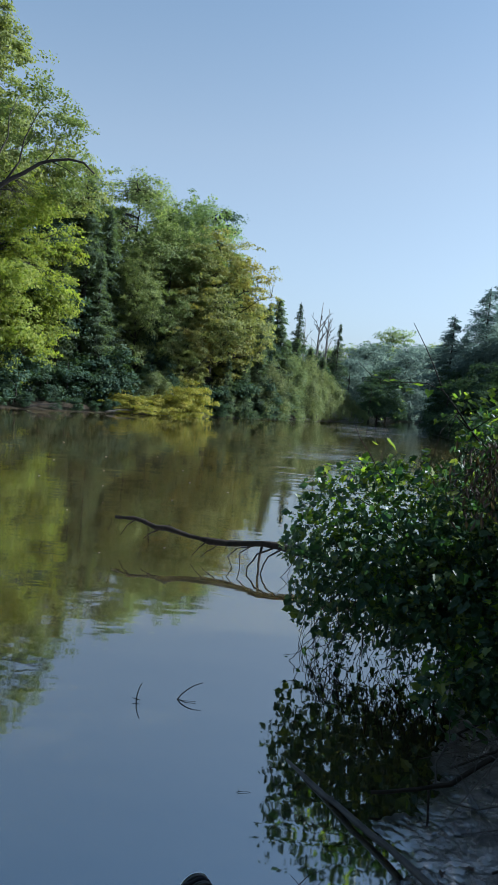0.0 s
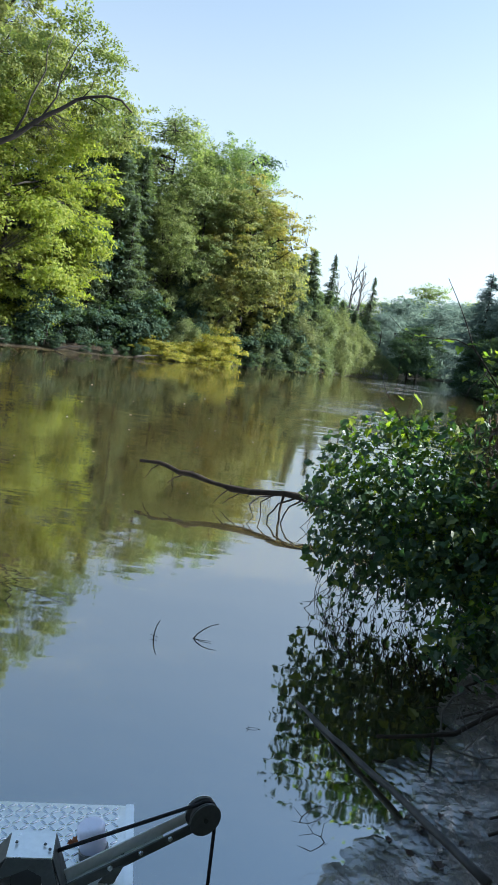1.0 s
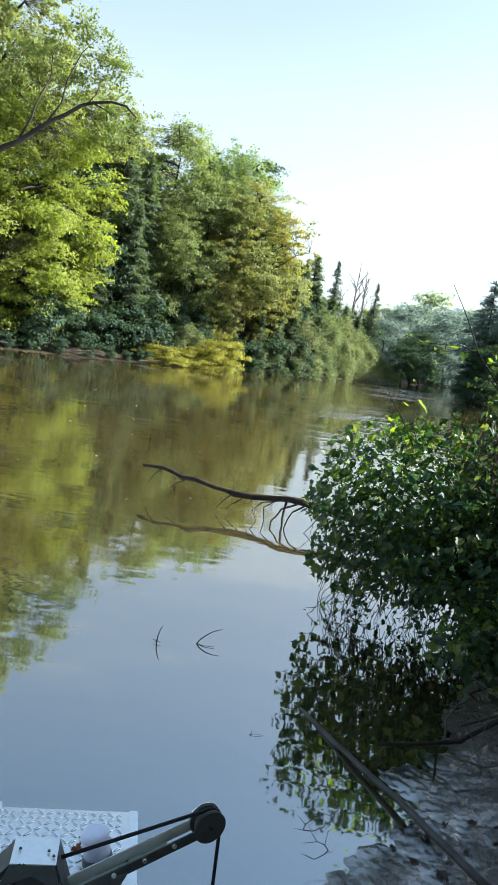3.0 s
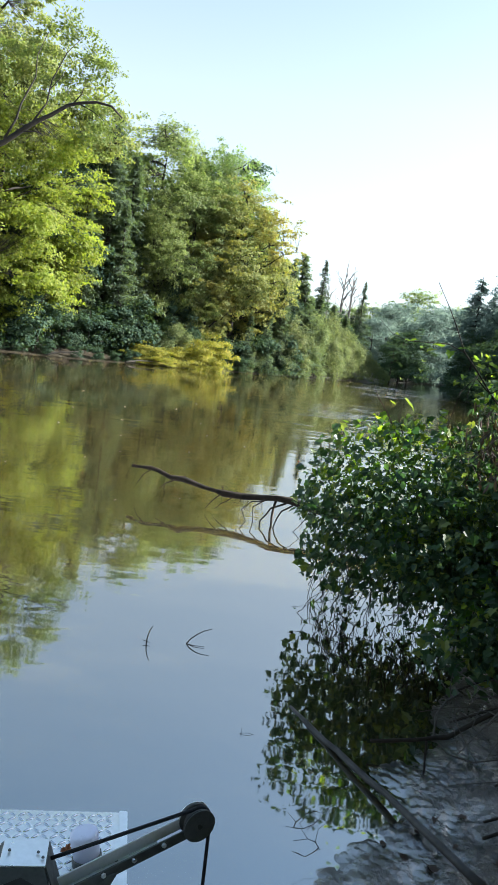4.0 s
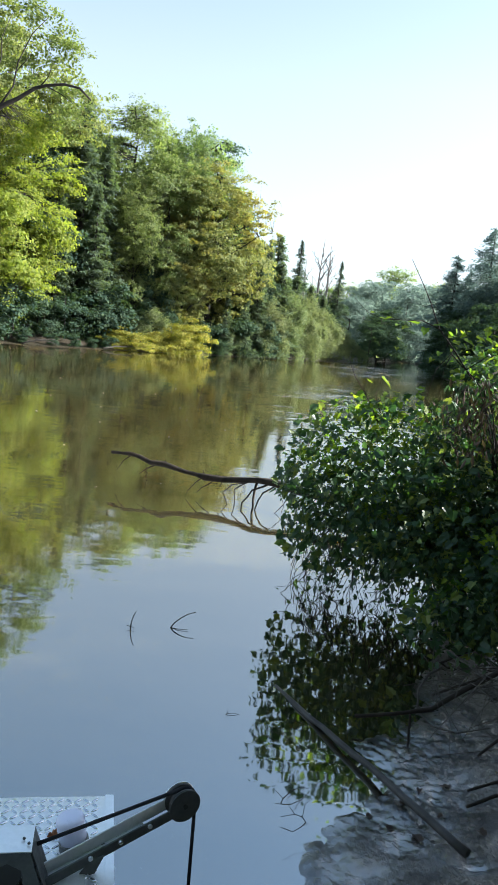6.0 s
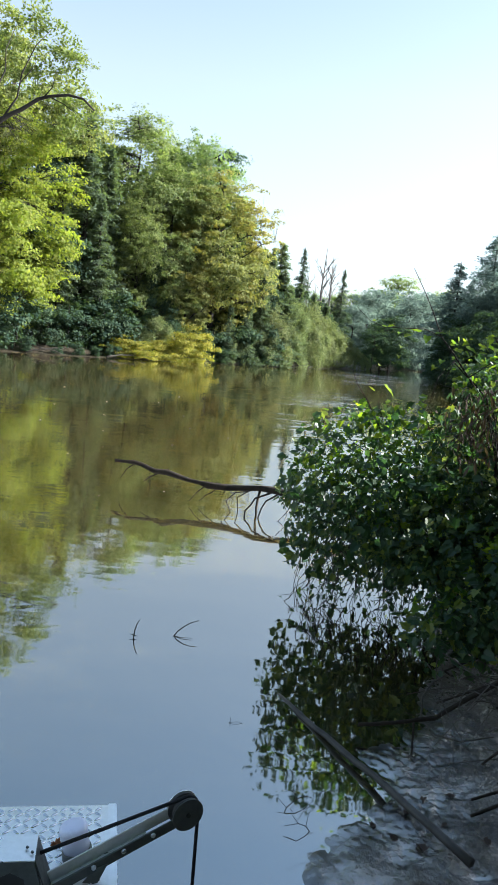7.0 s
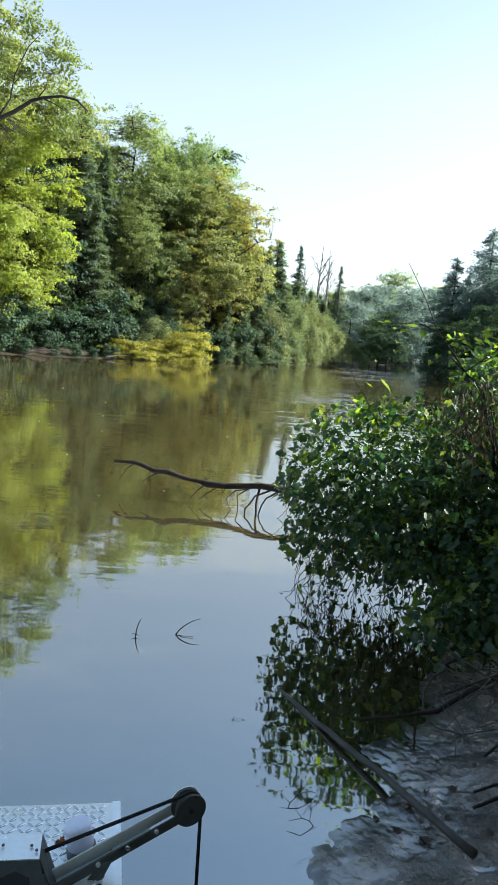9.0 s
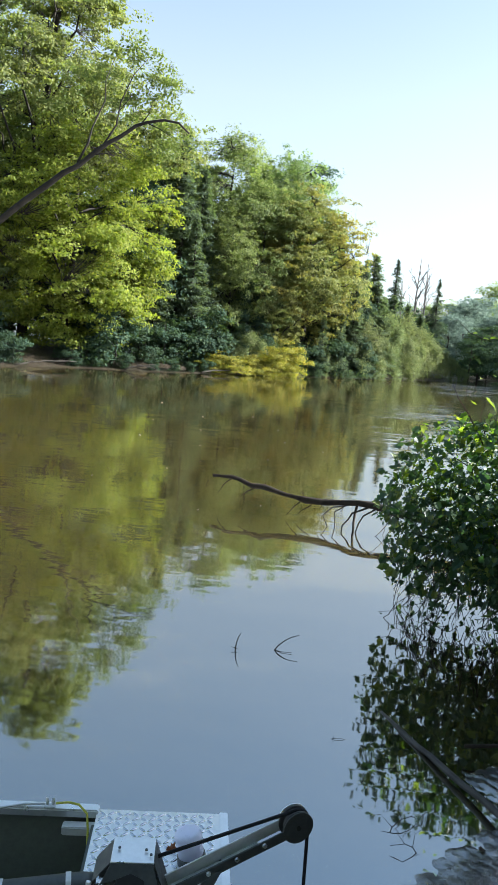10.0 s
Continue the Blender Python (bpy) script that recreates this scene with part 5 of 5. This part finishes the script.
for ia in range(15):
    for ib in range(54):
        a, b = -0.336 + ia * 0.0225, -0.018 - ib * 0.0225
        if a > -0.026 or b < -HALF + 0.02:
            continue
        z = 0.5 if -HALF + 0.075 < b < -0.075 else (0.499 + (-0.05 - b) / 0.025 * 0.001 if b < -0.05 else 0.493 + (0.004 - b) / 0.054 * 0.006)
        if b < -HALF + 0.075:
            continue
        tp.append((a, b, z))
        ang = radians(38 if (ia + ib) % 2 else -38)
        tr.append([[math.cos(ang), -math.sin(ang), 0], [math.sin(ang), math.cos(ang), 0], [0, 0, 1]])
tread = mesh_part("tread", scatter("tread", tv, tf, np.array(tp), np.array(tr), np.ones(len(tp)), ALU_POLISHED), deck, kind="stuff")
tread.data.polygons.foreach_set("use_smooth", np.ones(len(tread.data.polygons), bool))
bm = bmesh.new()
box(bm, -0.017, 0.006, -HALF, -0.002, 0.490, 0.5035, 0.002)
box(bm, 0.001, 0.006, -HALF, -0.002, 0.40, 0.496, 0.001)
part("bow_strip", bm, ALU, boat)
for k in range(12):
    bm = bmesh.new()
    bmesh.ops.create_cone(bm, cap_ends=True, segments=10, radius1=0.005, radius2=0.0035, depth=0.004, matrix=pose(0.0075, -0.05 - 0.1 * k, 0.48, 0, 90, 0))
    part("rivet", bm, ALU_DULL, boat)
bm = bmesh.new()
box(bm, -0.30, -0.06, -0.50, -0.28, 0.500, 0.512, 0.003)
part("mounting_plate", bm, ALU_DULL, boat)
# rope cleat on the far rail, and the cord tied to it
cleat = bmesh.new()
box(cleat, -0.495, -0.465, -0.026, 0.0, 0.507, 0.513, 0.002)
for a in (-0.488, -0.472):
    bmesh.ops.create_cone(cleat, cap_ends=True, segments=8, radius1=0.0045, radius2=0.004, depth=0.022, matrix=pose(a, -0.012, 0.522))
part("cleat", cleat, ALU_DULL, boat, smooth=False)
bm = bmesh.new()
tube(bm, [(-0.465, -0.012, 0.516), (-0.43, -0.02, 0.526), (-0.40, -0.03, 0.527), (-0.375, -0.05, 0.515), (-0.368, -0.075, 0.49), (-0.364, -0.09, 0.44), (-0.366, -0.10, 0.38)], [0.003] * 7, 6)
part("cord", bm, YELLOW, boat, "yellow cord tied at the cleat", smooth=True)
bm = bmesh.new()
tube(bm, [(-0.495, -0.012, 0.514), (-0.55, -0.014, 0.512), (-0.64, -0.03, 0.502), (-0.8, -0.05, 0.48)], [0.003] * 4, 6)
part("cord", bm, ALU_DULL, boat, smooth=True)
bm = bmesh.new()
tube(bm, [(-0.56, -0.38, 0.14), (-0.52, -0.33, 0.17), (-0.50, -0.30, 0.16), (-0.56, -0.27, 0.15), (-0.62, -0.30, 0.18)], [0.02, 0.024, 0.02, 0.018, 0.012], 8)
part("tackle", bm, BLACK, boat, smooth=True)

# bow light
lamp = new("bow_light")
lamp.matrix_basis = boat.matrix_basis @ pose(-0.088, -0.205, 0.502, 0, -12, 0) @ Matrix.Diagonal((1.22, 1.22, 1.15, 1))
bm = bmesh.new()
bmesh.ops.create_cone(bm, cap_ends=True, segments=24, radius1=0.031, radius2=0.029, depth=0.022, matrix=pose(0, 0, 0.011))
bmesh.ops.bevel(bm, geom=list(bm.edges), offset=0.0015, segments=1, affect="EDGES")
part("base", bm, DARK_METAL, lamp)
bm = bmesh.new()
levels = [(0.0265, 0.020), (0.0275, 0.045), (0.0280, 0.066), (0.0265, 0.072), (0.020, 0.075), (0.009, 0.076)]
rings = [[bm.verts.new((r * math.cos(k * math.pi / 12), r * math.sin(k * math.pi / 12), z)) for k in range(24)] for r, z in levels]
for r0, r1 in zip(rings, rings[1:]):
    for k in range(24):
        bm.faces.new((r0[k], r0[(k + 1) % 24], r1[(k + 1) % 24], r1[k]))
bm.faces.new(rings[-1])
bm.faces.new(rings[0][::-1])
part("lens", bm, WHITE_PLASTIC, lamp, "milky white domed lens", smooth=True)
tagged(lamp, "white domed bow light on the boat deck", "boat light")

# anchor winch: housing, arm, pulley and line
winch = new("anchor_winch")
winch.matrix_basis = boat.matrix_basis @ pose(0, 0.022, 0)
def plate(name, pts, thick, mat, label=""):
    """A flat plate with the outline pts, thickened along its normal."""
    bm = bmesh.new()
    f = bm.faces.new([bm.verts.new(q) for q in pts])
    f.normal_update()
    r = bmesh.ops.extrude_face_region(bm, geom=[f])
    d = f.normal * thick
    for v in r["geom"]:
        if isinstance(v, bmesh.types.BMVert):
            v.co += d
    bmesh.ops.recalc_face_normals(bm, faces=bm.faces)
    bmesh.ops.bevel(bm, geom=list(bm.edges), offset=thick * 0.2, segments=1, affect="EDGES")
    return part(name, bm, mat, winch, label)


plate("top_plate", [(-0.278, -0.388, 0.618), (-0.180, -0.388, 0.618), (-0.180, -0.302, 0.618), (-0.278, -0.302, 0.618)], 0.004, ALU, "bright white-lit aluminium cover")
plate("side_plate", [(-0.276, -0.384, 0.617), (-0.276, -0.304, 0.617), (-0.315, -0.296, 0.565), (-0.318, -0.384, 0.565)], 0.003, DARK_METAL)
plate("side_plate", [(-0.315, -0.300, 0.564), (-0.315, -0.380, 0.564), (-0.315, -0.380, 0.513), (-0.315, -0.300, 0.513)], 0.003, DARK_METAL)
plate("side_plate", [(-0.182, -0.386, 0.617), (-0.182, -0.304, 0.617), (-0.146, -0.306, 0.513), (-0.146, -0.384, 0.513)], 0.003, DARK_METAL)
plate("front_plate", [(-0.276, -0.387, 0.616), (-0.182, -0.387, 0.616), (-0.150, -0.387, 0.513), (-0.19, -0.387, 0.513), (-0.20, -0.387, 0.575), (-0.23, -0.387, 0.592), (-0.265, -0.387, 0.575), (-0.30, -0.387, 0.56)], 0.003, DARK_METAL)
plate("back_plate", [(-0.276, -0.304, 0.616), (-0.182, -0.304, 0.616), (-0.150, -0.304, 0.513), (-0.31, -0.304, 0.513), (-0.31, -0.304, 0.565)], 0.003, DARK_METAL)
for a, b in ((-0.262, -0.345), (-0.200, -0.350), (-0.188, -0.366)):
    bm = bmesh.new()
    bmesh.ops.create_cone(bm, cap_ends=True, segments=10, radius1=0.0036, radius2=0.003, depth=0.003, matrix=pose(a, b, 0.6232))
    part("screw", bm, DARK_METAL, winch)
bm = bmesh.new()
bmesh.ops.create_cone(bm, cap_ends=True, segments=28, radius1=0.034, radius2=0.034, depth=0.07, matrix=pose(-0.232, -0.345, 0.556, 90, 0, 0))
part("drum", bm, BLACK, winch, smooth=False)
bm = bmesh.new()
tube(bm, [(-0.56, -0.41, 0.535), (-0.55, -0.408, 0.535), (-0.34, -0.368, 0.537), (-0.312, -0.363, 0.537)], [0.026, 0.032, 0.032, 0.028], 20)
part("motor", bm, DARK_METAL, winch, "dark grey cylindrical winch motor", smooth=True)
for u in (0.15, 0.85):
    q = Vector((-0.55, -0.408, 0.535)).lerp(Vector((-0.34, -0.368, 0.537)), u)
    bm = bmesh.new()
    tube(bm, [q - Vector((0.006, 0.001, 0)), q + Vector((0.006, 0.001, 0))], [0.0345, 0.0345], 20)
    part("motor_band", bm, ALU_DULL, winch)
# arm: two flat bars, a channel and a brace
A0, A1 = Vector((-0.150, -0.346, 0.525)), Vector((0.155, -0.238, 0.622))
d = (A1 - A0).normalized()
side = d.cross(Vector((0, 0, 1))).normalized()
upv = side.cross(d)


def bar(name, s0, s1, off, u, w, h, mat, label=""):
    bm = bmesh.new()
    p0, p1 = A0.lerp(A1, s0) + side * off + upv * u, A0.lerp(A1, s1) + side * off + upv * u
    vs = [[bm.verts.new(q + side * (w / 2 * i) + upv * (h / 2 * j)) for i, j in ((-1, -1), (1, -1), (1, 1), (-1, 1))] for q in (p0, p1)]
    for k in range(4):
        bm.faces.new((vs[0][k], vs[0][(k + 1) % 4], vs[1][(k + 1) % 4], vs[1][k]))
    bm.faces.new(vs[0][::-1])
    bm.faces.new(vs[1])
    bmesh.ops.recalc_face_normals(bm, faces=bm.faces)
    bmesh.ops.bevel(bm, geom=list(bm.edges), offset=0.0012, segments=1, affect="EDGES")
    return part(name, bm, mat, winch, label)


bar("arm_bar", -0.05, 0.96, 0.016, -0.004, 0.005, 0.026, DARK_METAL)
bar("arm_bar", -0.10, 0.94, -0.016, 0.004, 0.005, 0.030, ALU_DULL, "scuffed bare aluminium bar")
bar("web", -0.05, 0.72, 0.0, -0.012, 0.030, 0.003, ALU_DULL)
for s in (0.3, 0.52, 0.74):
    q = A0.lerp(A1, s) + side * 0.021
    bm = bmesh.new()
    bmesh.ops.create_cone(bm, cap_ends=True, segments=6, radius1=0.006, radius2=0.0055, depth=0.006, matrix=Matrix.Translation(q) @ side.to_track_quat("Z", "Y").to_matrix().to_4x4())
    part("bolt", bm, ALU, winch)
for b in (-0.325, -0.285):
    plate("brace", [(-0.050, b, 0.548), (-0.020, b, 0.558), (-0.040, b, 0.511), (-0.075, b, 0.511)], 0.004, DARK_METAL)
plate("latch", [(-0.335, -0.395, 0.513), (-0.318, -0.395, 0.513), (-0.318, -0.392, 0.565), (-0.330, -0.392, 0.568)], 0.012, ALU, "bright metal latch")
# pulley
P = Vector((0.160, -0.237, 0.626))
face = side.to_track_quat("Z", "Y").to_matrix().to_4x4()
pm = bmesh.new()
prof = [(0.0, 0.016), (0.034, 0.016), (0.0395, 0.0135), (0.0395, 0.010), (0.032, 0.004), (0.032, -0.004), (0.0395, -0.010), (0.0395, -0.0135), (0.034, -0.016), (0.0, -0.016)]
rings = []
for r, z in prof[1:-1]:
    rings.append([pm.verts.new(Matrix.Translation(P) @ face @ Vector((r * math.cos(k * math.pi / 20), r * math.sin(k * math.pi / 20), z))) for k in range(40)])
for r0, r1 in zip(rings, rings[1:]):
    for k in range(40):
        pm.faces.new((r0[k], r1[k], r1[(k + 1) % 40], r0[(k + 1) % 40]))
pm.faces.new(rings[0])
pm.faces.new(rings[-1][::-1])
bmesh.ops.recalc_face_normals(pm, faces=pm.faces)
pulley = part("pulley", pm, BLACK, winch, "black grooved pulley wheel")
for z in (0.0185, -0.0185):
    bm = bmesh.new()
    bmesh.ops.create_cone(bm, cap_ends=True, segments=32, radius1=0.041, radius2=0.041, depth=0.003, matrix=Matrix.Translation(P) @ face @ pose(0, 0, z))
    bmesh.ops.bevel(bm, geom=list(bm.edges), offset=0.0008, segments=1, affect="EDGES")
    # far cheek in bright aluminium stands for its lit edge
    part("cheek_plate", bm, DARK_METAL if z > 0 else ALU, pulley)
bm = bmesh.new()
bmesh.ops.create_cone(bm, cap_ends=True, segments=12, radius1=0.007, radius2=0.006, depth=0.046, matrix=Matrix.Translation(P) @ face)
part("axle", bm, BLACK, pulley)
line = [Vector((-0.178, -0.336, 0.595))]
ax = (A1 - A0)
ax.z = 0
ax.normalize()
for ang in (118, 95, 70, 45, 20, 0):
    line.append(P + ax * (0.037 * math.cos(radians(ang))) + Vector((0, 0, 0.037 * math.sin(radians(ang)))))
line += [P + ax * 0.038 + Vector((0, 0, -0.05)), P + ax * 0.044 + Vector((0.0, 0, -0.3)), P + ax * 0.062 + Vector((0, 0, -0.75))]
bm = bmesh.new()
tube(bm, line, [0.0045] * len(line), 8)
part("rope", bm, ROPE, winch, "taut black anchor rope", smooth=True)
tagged(winch, "anchor winch with arm, pulley and black rope on the bow", "anchor winch")

# a dry leaf on the deck
bm = bmesh.new()
pts = []
for k in range(14):
    a = k / 14 * 6.283
    r = 0.017 * (1 if k % 2 else 0.5)
    pts.append(bm.verts.new((r * math.cos(a), r * math.sin(a), 0.006 + 0.006 * math.sin(3 * a))))
mid = bm.verts.new((0, 0, 0.002))
for k in range(14):
    bm.faces.new((pts[k], pts[(k + 1) % 14], mid))
dl = part("dry_leaf", bm, RED_LEAF, None)
dl.matrix_basis = boat.matrix_basis @ pose(-0.141, -0.158, 0.501, 10, -15, 20)
tagged(dl, "small curled reddish dry leaf on the deck", "leaf")

# leaves of the bush that can be told apart
for k, i in enumerate(single):
    hang_leaf(bush, rest[i], turn[i], float(size[i]) * 0.95, k, VINE_LEAVES)
